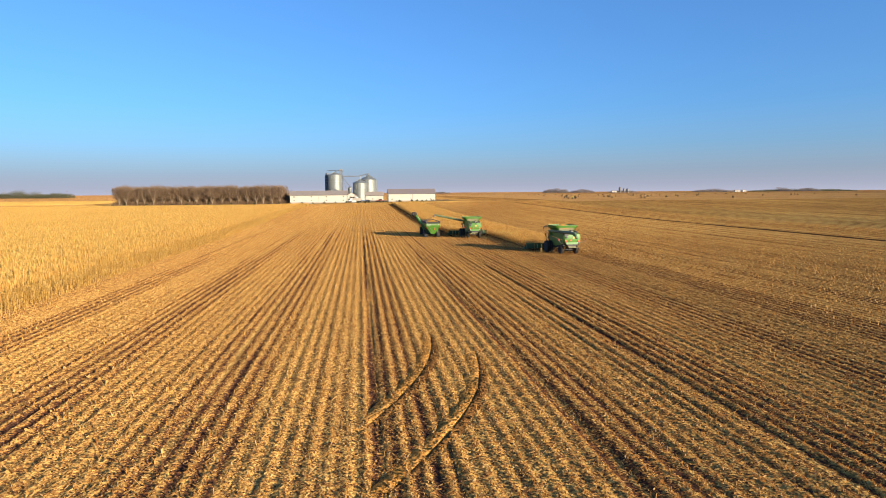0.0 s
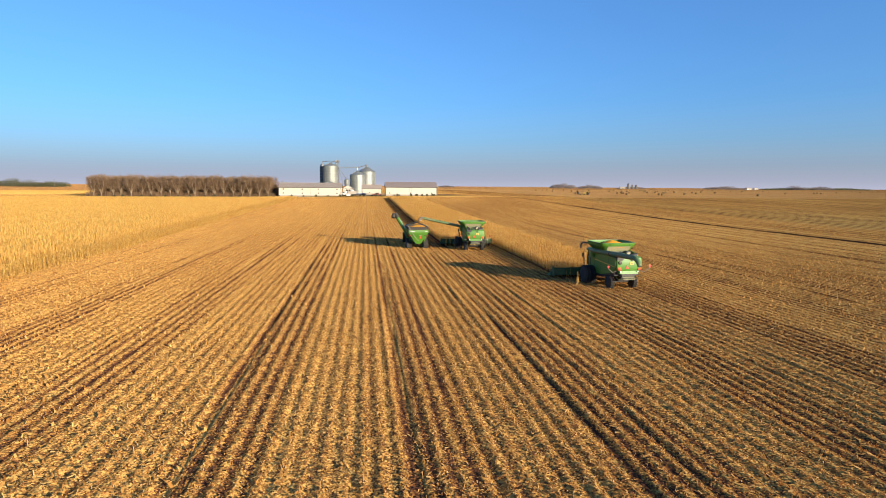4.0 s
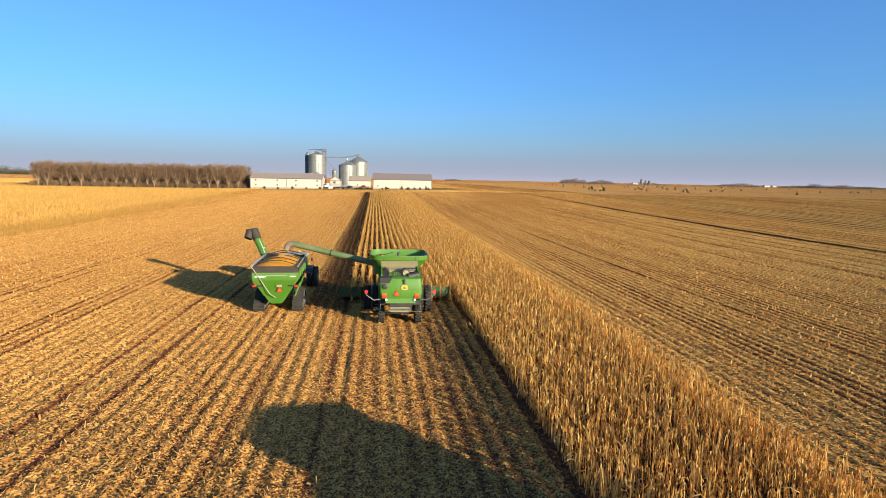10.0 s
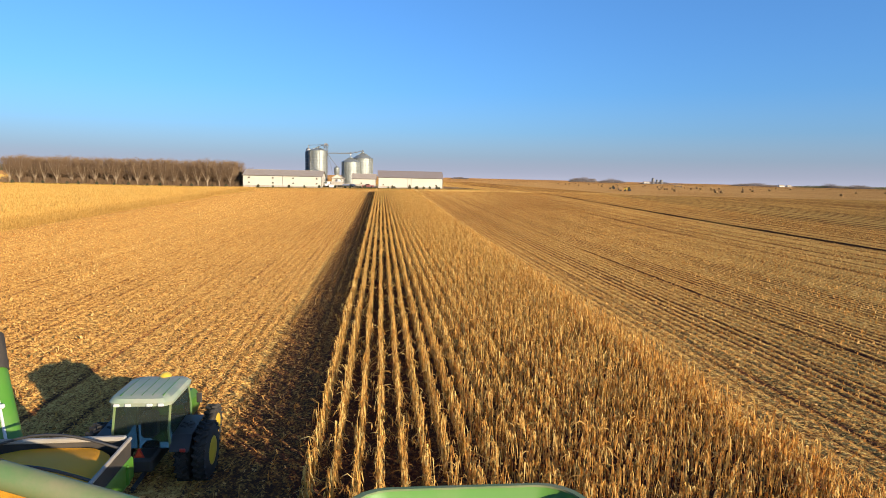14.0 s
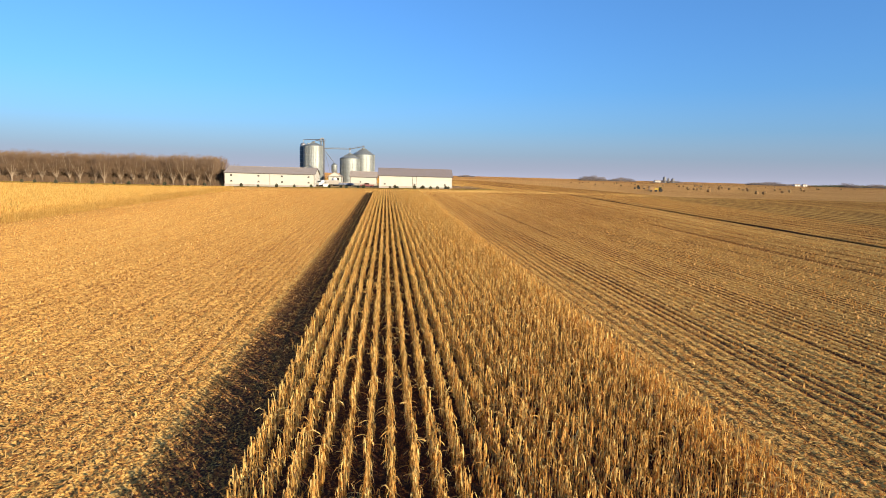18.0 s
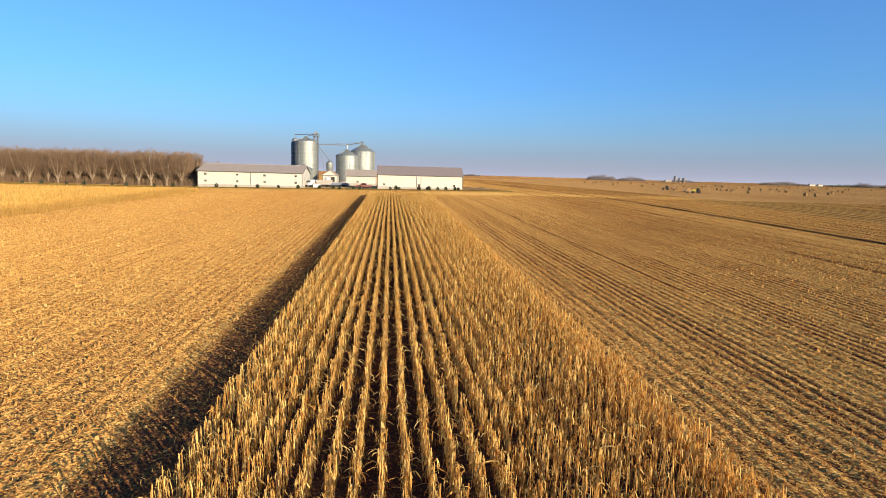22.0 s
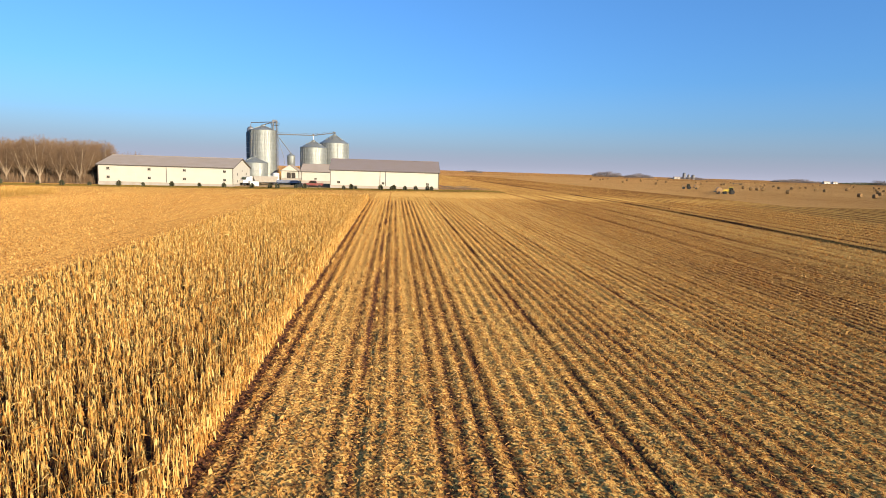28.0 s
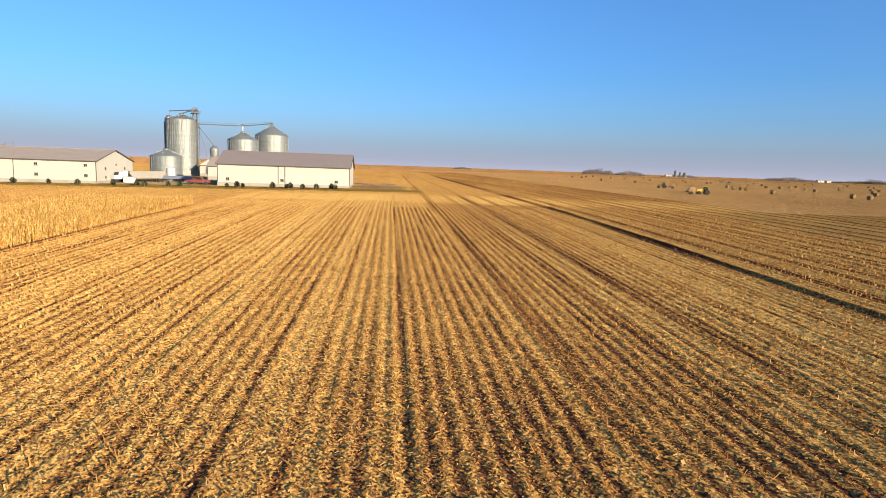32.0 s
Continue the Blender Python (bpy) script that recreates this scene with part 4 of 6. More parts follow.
grain_bin(-22.1, 632, 7.25, 2.8, 20.4, 24.6, "wide galvanised grain bin with cone roof")
grain_bin(-13.2, 660, 8.7, 2.8, 24.2, 29.8, "largest galvanised grain bin with cone roof")


def hopper_tank():
    g = thing("hopper_tank", pose(-32.2, 618, 0), "small steel hopper tank on legs", "hopper")
    part("tank", Shape().lathe([(0.5, 8.2), (2.05, 10.4), (2.1, 15.2), (1.95, 15.4), (0.5, 16.6), (0.02, 16.7)], 28), M_BIN, g)
    for k in range(4):
        w = math.pi / 4 + k * math.pi / 2
        part("leg", Shape().tube([(2.1 * math.cos(w), 2.1 * math.sin(w), 2.6), (2.1 * math.cos(w), 2.1 * math.sin(w), 12)], 0.16, 6), M_STEEL, g)
    part("chute", Shape().tube([(0, 0, 9.3), (0, 0, 5.5)], 0.35, 8), M_STEEL, g)


hopper_tank()


def elevator():
    g = thing("bucket_elevator", pose(-40.6, 617, 0), "tall steel bucket elevator tower with head platform", "elevator")
    top = 32.5
    for sx in (-0.75, 0.75):
        part("leg_casing", Shape().box((sx, 0, (2.6 + top) / 2), (0.55, 0.7, top - 2.6), 0.03), M_STEEL, g)
    part("head", Shape().prism([(-1.4, 32.2), (1.4, 32.2), (1.4, 33.4), (0.9, 34.1), (-0.9, 34.1), (-1.4, 33.4)], -0.5, 0.5, "y"), M_STEEL, g)
    part("motor", Shape().lathe([(0.35, -1.9), (0.35, -0.9)], 12, (1.0, 0, 33.0), "y"), M_GREY, g)
    part("platform", Shape().box((0, 0, 31.4), (4.2, 3.4, 0.12), 0.02), M_GREY, g)
    for s in (-1, 1):
        for h in (0.55, 1.1):
            part("rail", Shape().tube([(-2.1, s * 1.7, 31.4 + h), (2.1, s * 1.7, 31.4 + h)], 0.04, 6), M_GREY, g)
            part("rail", Shape().tube([(s * 2.1, -1.7, 31.4 + h), (s * 2.1, 1.7, 31.4 + h)], 0.04, 6), M_GREY, g)
        for q in (-1, 1):
            part("rail_post", Shape().tube([(s * 2.1, q * 1.7, 31.4), (s * 2.1, q * 1.7, 32.6)], 0.04, 6), M_GREY, g)
    # lattice tower round the legs
    for sx in (-1.5, 1.5):
        for sy in (-1.2, 1.2):
            part("tower_post", Shape().tube([(sx, sy, 2.6), (sx, sy, 31.4)], 0.09, 6), M_GREY, g)
    n = 9
    for i in range(n):
        z0, z1 = 2.8 + i * 3.15, 2.8 + (i + 1) * 3.15
        ring = Shape()
        for a, b in (((-1.5, -1.2), (1.5, -1.2)), ((1.5, -1.2), (1.5, 1.2)), ((1.5, 1.2), (-1.5, 1.2)), ((-1.5, 1.2), (-1.5, -1.2))):
            ring.tube([(*a, z1), (*b, z1)], 0.05, 5)
            ring.tube([(*a, z0), (*b, z1)], 0.04, 5)
        part("tower_brace", ring, M_GREY, g)
    # spouts to the bins
    part("spout", Shape().tube([(-0.3, 0, 33.2), (-6.5, 1, 31.2)], 0.28, 8), M_STEEL, g)
    part("spout", Shape().tube([(0.5, -0.2, 27.0), (8.2, 1, 16.8)], 0.2, 8), M_GREY, g)
    part("spout", Shape().tube([(0.8, 0.2, 27.0), (4.6, 0.6, 14.0), (5.0, 0.6, 10.5)], 0.11, 8), M_GREY, g)


elevator()


def conveyor():
    """Level grain conveyor on a truss from the elevator to the bins."""
    g = thing("grain_conveyor", pose(0, 0, 0), "grey steel overhead grain conveyor between elevator and bins", "conveyor")
    a, b, c = Vector((-39.5, 618, 26.6)), Vector((-22.1, 632, 27.3)), Vector((-13.2, 660, 30.6))
    for p, q in ((a, b), (b, c)):
        part("trough", Shape().tube([p, q], 0.32, 6), M_GREY, g)
        d = q - p
        rail = Shape()
        for i in range(13):
            s = p + d * (i / 12)
            rail.tube([s, s + Vector((0, 0, 0.9))], 0.04, 5)
        rail.tube([p + Vector((0, 0, 0.9)), q + Vector((0, 0, 0.9))], 0.05, 5)
        part("walkway_rail", rail, M_GREY, g)
    part("drop_spout", Shape().tube([b, b - Vector((0, 0, 2.2))], 0.3, 8), M_STEEL, g)
    part("drive_head", Shape().box(b + Vector((0, 0, 0.3)), (1.2, 1.2, 1.2), 0.1), M_GREY, g)
    part("drive_head", Shape().box(c + Vector((0, 0, 0.1)), (1.4, 1.2, 1.0), 0.1), M_GREY, g)


conveyor()


def dryer():
    g = thing("grain_dryer", pose(-55.0, 624, 0), "dark grey tower grain dryer beside the tall bin", "dryer")
    part("column", Shape().lathe([(2.4, 2.6), (2.4, 27.2), (2.0, 28.0)], 24), M_GREY, g)
    part("dome", Shape().lathe([(2.1, 28.0), (2.0, 29.2), (1.2, 30.3), (0.02, 30.7)], 24), M_STEEL, g)
    for i in range(8):
        part("band", Shape().lathe([(2.42, 5 + i * 2.8), (2.55, 5.1 + i * 2.8), (2.42, 5.2 + i * 2.8)], 24), M_STEEL, g)
    part("feed_pipe", Shape().tube([(0, 0, 30.6), (0.3, 0, 32.6), (12.5, -6, 33.0)], 0.22, 8), M_STEEL, g)


dryer()


# ---- vehicles in the yard ----


def wheel_shape(r, w, hub=0.55):
    tyre = Shape().lathe([(r * hub, -w / 2), (r * 0.86, -w / 2), (r * 0.97, -w * 0.36), (r, -w * 0.15), (r, w * 0.15), (r * 0.97, w * 0.36), (r * 0.86, w / 2), (r * hub, w / 2)], 24, (0, 0, 0), "x")
    rim = Shape().lathe([(0.02, -w * 0.2), (r * hub * 0.5, -w * 0.2), (r * hub, -w * 0.42), (r * hub * 1.02, w * 0.42), (r * hub * 0.5, w * 0.2), (0.02, w * 0.2)], 18, (0, 0, 0), "x")
    return tyre, rim


def add_wheel(parent, c, r, w, rim_mat, name="wheel", lugs=0, hub=0.55):
    tyre, rim = wheel_shape(r, w, hub)
    if lugs:
        for k in range(lugs):
            a = 360 * k / lugs
            for s in (-1, 1):
                m = pose(0, 0, 0, a + s * 360 / lugs / 4, 0, 0) @ pose(s * w * 0.24, 0, r + 0.02, 0, 0, s * 32)
                v = [m @ Vector((dx * w * 0.27, dy * 0.055, dz)) for dx, dy, dz in ((-1, -1, -0.05), (1, -1, -0.05), (1, 1, -0.05), (-1, 1, -0.05), (-1, -0.7, 0.05), (1, -0.7, 0.05), (1, 0.7, 0.05), (-1, 0.7, 0.05))]
                tyre.add(v, [[0, 1, 5, 4], [1, 2, 6, 5], [2, 3, 7, 6], [3, 0, 4, 7], [4, 5, 6, 7]])
    wheel = part(name, Shape().lathe([(0.1, -w * 0.45), (0.1, w * 0.45)], 10, (0, 0, 0), "x"), M_BLACK, parent)
    wheel.location = c
    part("tyre", tyre, M_RUBBER, wheel, "ribbed black rubber tyre")
    part("rim", rim, rim_mat, wheel)
    return wheel


def grain_truck(x, y, z):
    g = thing("grain_truck", pose(x, y, z, 0, 0, 145), "white semi tractor with a white grain trailer", "truck")
    part("cab", Shape().prism([(6.2, 1.0), (8.6, 1.0), (8.7, 2.0), (7.2, 2.2), (6.9, 3.2), (5.4, 3.3), (5.4, 1.0)], -1.2, 1.2), M_WHITEPAINT, g)
    part("windscreen", Shape().prism([(7.25, 2.25), (6.98, 3.1), (6.9, 3.1), (7.15, 2.25)], -1.05, 1.05), M_GLASS, g)
    part("sleeper", Shape().box((0, 4.7, 2.2), (2.4, 1.3, 2.6), 0.12), M_WHITEPAINT, g)
    part("trailer_box", Shape().prism([(-8.5, 2.9), (-7.4, 1.2), (2.4, 1.2), (3.6, 2.9), (3.6, 3.5), (-8.5, 3.5)], -1.25, 1.25), M_RIM, g, "beige grain trailer box")
    part("chassis", Shape().box((0, 0, 0.95), (0.9, 16, 0.25), 0.03), M_BLACK, g)
    for yy in (7.6, 4.6, 3.4, -6.4, -7.7):
        for s in (-1, 1):
            add_wheel(g, (s * 1.05, yy, 0.52), 0.52, 0.35, M_STEEL)


def pickup(x, y, z, turn, mat, label, size=1.0):
    g = thing("pickup_truck", pose(x, y, z, 0, 0, turn) @ Matrix.Scale(size, 4), label, "truck")
    part("body", Shape().prism([(-2.8, 0.5), (2.7, 0.5), (2.8, 1.0), (1.3, 1.15), (-2.8, 1.15)], -0.95, 0.95), mat, g)
    part("cab", Shape().prism([(1.3, 1.15), (0.7, 1.85), (-0.9, 1.85), (-1.1, 1.15)], -0.85, 0.85), mat, g)
    part("side_glass", Shape().prism([(1.05, 1.2), (0.65, 1.75), (-0.8, 1.75), (-0.95, 1.2)], -0.87, 0.87), M_GLASS, g)
    part("bumper", Shape().box((0, 2.85, 0.6), (1.9, 0.15, 0.3), 0.04), M_STEEL, g)
    for yy in (1.8, -1.8):
        for s in (-1, 1):
            add_wheel(g, (s * 0.85, yy, 0.4), 0.4, 0.28, M_STEEL)


grain_truck(-27.2, 517.5, gz(-27, 517) + 0.06)
pickup(-34.0, 553, gz(-34, 553) + 0.06, 90, M_WHITEPAINT, "white pickup truck parked in the gravel yard")
pickup(-5.6, 507.5, gz(-6, 507.5) + 0.06, 95, M_REDPAINT, "maroon farm truck parked beside the shed", 1.3)


def wagon(x, y, z):
    g = thing("grain_wagon", pose(x, y, z, 0, 0, 90), "long low blue-grey covered trailer in the yard", "trailer")
    part("bed", Shape().prism([(-6.5, 0.9), (6.5, 0.9), (6.5, 1.5), (5.5, 1.9), (-5.5, 1.9), (-6.5, 1.5)], -1.2, 1.2), M_BLUE, g)
    part("frame", Shape().box((0, 0, 0.75), (1.0, 12.5, 0.25), 0.03), M_BLACK, g)
    part("drawbar", Shape().tube([(0, 6.4, 0.75), (0, 8.4, 0.55)], 0.08, 6), M_BLACK, g)
    for yy in (-4.6, -3.4, 4.2):
        for s in (-1, 1):
            add_wheel(g, (s * 1.05, yy, 0.45), 0.45, 0.3, M_STEEL)


wagon(-20.2, 529, gz(-20, 529) + 0.06)


def fuel_tank(x, y, z):
    g = thing("storage_tank", pose(x, y, z), "white upright storage tank", "tank")
    part("tank", Shape().lathe([(1.4, 0), (1.45, 0.1), (1.45, 4.2), (1.2, 4.5), (0.02, 4.6)], 28), M_WHITEPAINT, g)
    part("lid", Shape().lathe([(0.35, 4.5), (0.35, 4.8), (0.02, 4.85)], 12), M_STEEL, g)
    part("valve", Shape().tube([(0, -1.4, 0.4), (0, -1.9, 0.4), (0, -1.9, 0.1)], 0.08, 6), M_STEEL, g)


fuel_tank(-25.5, 541, gz(-25, 541) + 0.06)


def crate(x, y):
    g = thing("feed_bin", pose(x, y, gz(x, y) + 0.05, 0, 0, 8), "white plastic feed box on the grass", "box")
    part("box", Shape().box((0, 0, 0.85), (3.2, 1.8, 1.7), 0.12), M_WHITEPAINT, g)
    part("lid", Shape().box((0, 0, 1.78), (3.35, 1.95, 0.16), 0.05), M_RIM, g)


crate(-27.6, 512)


def brush_pile():
    """A heap of old boards, posts and dry weeds by the shed's end."""
    g = thing("scrap_pile", pose(47, 526, gz(47, 526)), "low heap of old boards and rusty scrap", "scrap heap")
    r = random.Random(4)
    for i in range(26):
        x, y = r.uniform(-5.5, 6.5), r.uniform(-3, 3)
        part("board", Shape().box((x, y, 0.15 + r.uniform(0, 0.7)), (r.uniform(1.2, 3.8), r.uniform(0.15, 0.4), 0.1), 0.01, r.uniform(-40, 40), r.uniform(-12, 12)), r.choice((M_WOOD, M_BLACK, M_REDPAINT, M_TRIM)), g)


brush_pile()


def weeds():
    n = 4000
    x, y = rng.normal(48, 4.5, n), rng.normal(512, 4, n)
    h, a = rng.uniform(0.2, 0.7, n), rng.uniform(0, math.pi, n)
    w = rng.uniform(0.02, 0.06, n)
    z = lie(x, y)
    cx, cy = np.cos(a) * w, np.sin(a) * w
    v = np.stack([np.stack([x - cx, y - cy, z], -1), np.stack([x + cx, y + cy, z], -1), np.stack([x + cx * 0.3, y + cy * 0.3, z + h], -1), np.stack([x - cx * 0.3, y - cy * 0.3, z + h], -1)], 1)
    stuff("dry_weeds", v, np.arange(n * 4), M_TWIG, "brown dry weeds at the field corner", "weeds")


weeds()

# ---- shrubs, trees, poles ----


def conifer_mesh(seed, h=1.55, r=0.72):
    q = random.Random(seed)
    s = Shape()
    for lev in range(9):
        t = lev / 9
        for k in range(13):
            a = q.uniform(0, 2 * math.pi)
            ln = r * math.sin(math.pi * (0.3 + 0.66 * t)) * q.uniform(0.65, 1.1) + 0.06
            z = 0.12 + h * t * 0.92
            d = Vector((math.cos(a), math.sin(a), q.uniform(-0.25, 0.35)))
            p = Vector((0, 0, z))
            side = d.cross((0, 0, 1)).normalized() * ln * 0.28
            s.add([p - side * 0.3, p + side * 0.3, p + d * ln + side * 0.5, p + d * ln * 1.1 + Vector((0, 0, 0.08)), p + d * ln - side * 0.5], [[0, 1, 2, 3, 4]])
            up = Vector((0, 0, ln * 0.25))
            s.add([p, p + d * ln * 0.6 + up, p + d * ln * 1.1, p + d * ln * 0.6 - up], [[0, 1, 2, 3]])
    s.add([(-0.05, 0, h * 0.8), (0.05, 0, h * 0.8), (0, 0, h + 0.2)], [[0, 1, 2]])
    return s


def shrubs():
    made = []
    for sd in (1, 2, 3):
        g = thing("evergreen_shrub", pose(0, 0, -50), "small dark evergreen shrub on the grass verge", "shrub", "shrubs before the sheds")
        part("trunk", Shape().tube([(0, 0, 0), (0, 0, 0.9)], [0.06, 0.03], 6), M_BARK, g)
        part("foliage", conifer_mesh(sd), M_CONIFER, g)
        made.append(g)
    spots = (-77.1, -68.2, -59.5, -50.6, -41.9, -33.2, -24.2, -18.4, -15.5, -9.5, -6.7, 6.8, 9.3, 10.7, 19.4, 23.2, 24.0, 27.8, 31.5, 35.7, 37.0)
    spots += tuple(-86.0 - 8.8 * k + 1.5 * math.sin(k * 2.7) for k in range(14))
    for i, x in enumerate(spots):
        y = 493.5 + 1.2 * math.sin(i * 2.1)
        k = 0.85 + 0.35 * math.sin(i * 1.7) ** 2
        m = pose(x, y, gz(x, y) + 0.03, 0, 0, i * 77) @ Matrix.Scale(k, 4)
        if i < 3:
            made[i].matrix_world = m
        else:
            ob = copy_thing(made[i % 3], m)
            ob.scale = (k, k, k)


shrubs()


def bare_tree(seed, h):
    """Short trunk, steep spreading limbs, and a rounded crown of fine twigs."""
    q = random.Random(seed)
    limbs, twigs = Shape(), Shape()
    fork = h * q.uniform(0.10, 0.17)
    rad = h * 0.33
    limbs.tube([(0, 0, -0.3), (0.05, 0, fork * 0.6), (0, 0.04, fork + 0.3)], [h * 0.022, h * 0.018, h * 0.015], 7, caps=False)
    tips = []
    for i in range(7):
        a = 2 * math.pi * (i + q.uniform(-0.3, 0.3)) / 7
        out = rad * q.uniform(0.35, 0.9)
        top = h * q.uniform(0.68, 0.84)
        c, s = math.cos(a), math.sin(a)
        pts = [Vector((0, 0, fork)), Vector((c * out * 0.35, s * out * 0.35, fork + (top - fork) * 0.3)), Vector((c * out * 0.7, s * out * 0.7, fork + (top - fork) * 0.62)), Vector((c * out, s * out, top))]
        limbs.tube(pts, [h * 0.012, h * 0.009, h * 0.006, h * 0.002], 5, caps=False)
        for k in range(9):
            t = q.uniform(0.25, 1.0) * 2.99
            b = pts[int(t)].lerp(pts[int(t) + 1], t - int(t))
            aa = a + q.uniform(-1.4, 1.4)
            e = b + Vector((math.cos(aa), math.sin(aa), q.uniform(1.0, 2.4))).normalized() * h * q.uniform(0.10, 0.22)
            twigs.tube([b, b.lerp(e, 0.5) + Vector((0, 0, -0.12)), e], [h * 0.0045, h * 0.003, h * 0.0012], 3, caps=False)
            tips.append((b, e))
    limbs.v = [(x, y, min(z, h * 0.96 - 0.35 * (math.hypot(x, y) / rad) ** 2 * h * 0.4)) for x, y, z in limbs.v]
    # twigs fill a rounded crown, thickest near its outside
    for i in range(5600):
        b, e = tips[q.randrange(len(tips))]
        p = b.lerp(e, q.uniform(0.1, 1.0)) + Vector((q.gauss(0, 0.7), q.gauss(0, 0.7), q.gauss(0.3, 0.8)))
        if i % 2:
            u, c2, k3 = q.uniform(0, 2 * math.pi), q.uniform(-1, 1), q.random() ** 0.4
            s2 = math.sqrt(1 - c2 * c2)
            p = Vector((math.cos(u) * s2 * k3 * rad, math.sin(u) * s2 * k3 * rad, h * 0.58 + c2 * k3 * h * 0.40))
        zc = (p.z - h * 0.58) / (h * 0.42)
        rr = math.hypot(p.x, p.y) / (rad * 1.12)
        if zc * zc + rr * rr > 1.0:
            f = 1.0 / math.sqrt(zc * zc + rr * rr)
            p = Vector((p.x * f, p.y * f, h * 0.58 + (p.z - h * 0.58) * f))
        d = Vector((p.x * 0.16 + q.uniform(-0.5, 0.5), p.y * 0.16 + q.uniform(-0.5, 0.5), q.uniform(0.35, 1.0))).normalized() * q.uniform(0.5, 1.2)
        side = d.cross((q.uniform(-1, 1), q.uniform(-1, 1), 0.2)).normalized() * q.uniform(0.026, 0.05)
        twigs.add([p - side, p + side, p + d], [[0, 1, 2]])
    return limbs, twigs


def grove():
    made = []
    for sd, h in ((11, 15.8), (12, 15.0), (13, 16.1), (14, 15.4)):
        g = thing("bare_tree", pose(0, 0, -60), "leafless brown tree of the dense farm grove", "tree", "trees of the grove")
        limbs, twigs = bare_tree(sd, h)
        part("trunk", limbs, M_BARK, g)
        part("crown", twigs, M_TWIG, g, "fine leafless twigs")
        made.append(g)
    q = random.Random(3)
    i = 0
    for row in range(4):
        n = 20
        for c in range(n):
            x = -86.5 - c * 6.5 - row % 2 * 3 + q.uniform(-0.8, 0.8)
            y = 507 + row * 7.5 + q.uniform(-1.8, 1.8)
            k = q.uniform(0.93, 1.06)
            m = pose(x, y, gz(x, y), 0, 0, q.uniform(0, 360)) @ Matrix.Scale(k, 4)
            if i < 4:
                made[i].matrix_world = m
            else:
                ob = copy_thing(made[q.randrange(4)], m)
                ob.scale = (k, k, k)
            i += 1


grove()


def undergrowth():
    n = 42000
    x, y = rng.uniform(-215, -81, n), rng.uniform(505, 548, n)
    h, a, w = rng.uniform(0.8, 3.2, n) * (1 + (y - 505) / 14), rng.uniform(0, math.pi, n), rng.uniform(0.03, 0.11, n)
    lx, ly = rng.normal(0, 0.4, n), rng.normal(0, 0.4, n)
    z = lie(x, y)
    cx, cy = np.cos(a) * w, np.sin(a) * w
    v = np.stack([np.stack([x - cx, y - cy, z], -1), np.stack([x + cx, y + cy, z], -1), np.stack([x + lx + cx * 0.3, y + ly + cy * 0.3, z + h], -1), np.stack([x + lx - cx * 0.3, y + ly - cy * 0.3, z + h], -1)], 1)
    stuff("undergrowth", v, np.arange(n * 4), M_TWIG, "brown leafless saplings and brush among the grove", "brush")


undergrowth()


def poles():
    for x, y in ((-505, 900), (-428, 905), (-372, 895)):
        g = thing("utility_pole", pose(x, y, gz(x, y)), "wooden utility pole beside the far field", "pole", "poles along the far road")
        part("pole", Shape().tube([(0, 0, 0), (0, 0, 14.0)], [0.22, 0.15], 8), M_WOOD, g)
        part("crossarm", Shape().box((0, 0, 13.2), (2.6, 0.14, 0.16), 0.02), M_WOOD, g)
        for s in (-1.1, 0, 1.1):
            part("insulator", Shape().lathe([(0.06, 13.3), (0.09, 13.4), (0.05, 13.6)], 8, (s, 0, 0)), M_WHITE, g)


poles()


def far_west_field():
    gx, gy = np.linspace(-640, -268, 40), np.linspace(560, 690, 16)
    X, Y = np.meshgrid(gx, gy)
    Z = lie(X, Y) + 2.0 + rng.normal(0, 0.15, X.shape)
    for sl in ((0, slice(None)), (-1, slice(None)), (slice(None), 0), (slice(None), -1)):
        Z[sl] = lie(X, Y)[sl] - 0.1
    i = np.arange(X.size).reshape(X.shape)
    f = np.stack([i[:-1, :-1], i[:-1, 1:], i[1:, 1:], i[1:, :-1]], -1).reshape(-1, 4)
    stuff("corn_field", np.stack([X, Y, Z], -1), f, M_CROP, "distant block of pale standing maize", "maize")


far_west_field()

# ---- bales and machines in the far east field ----


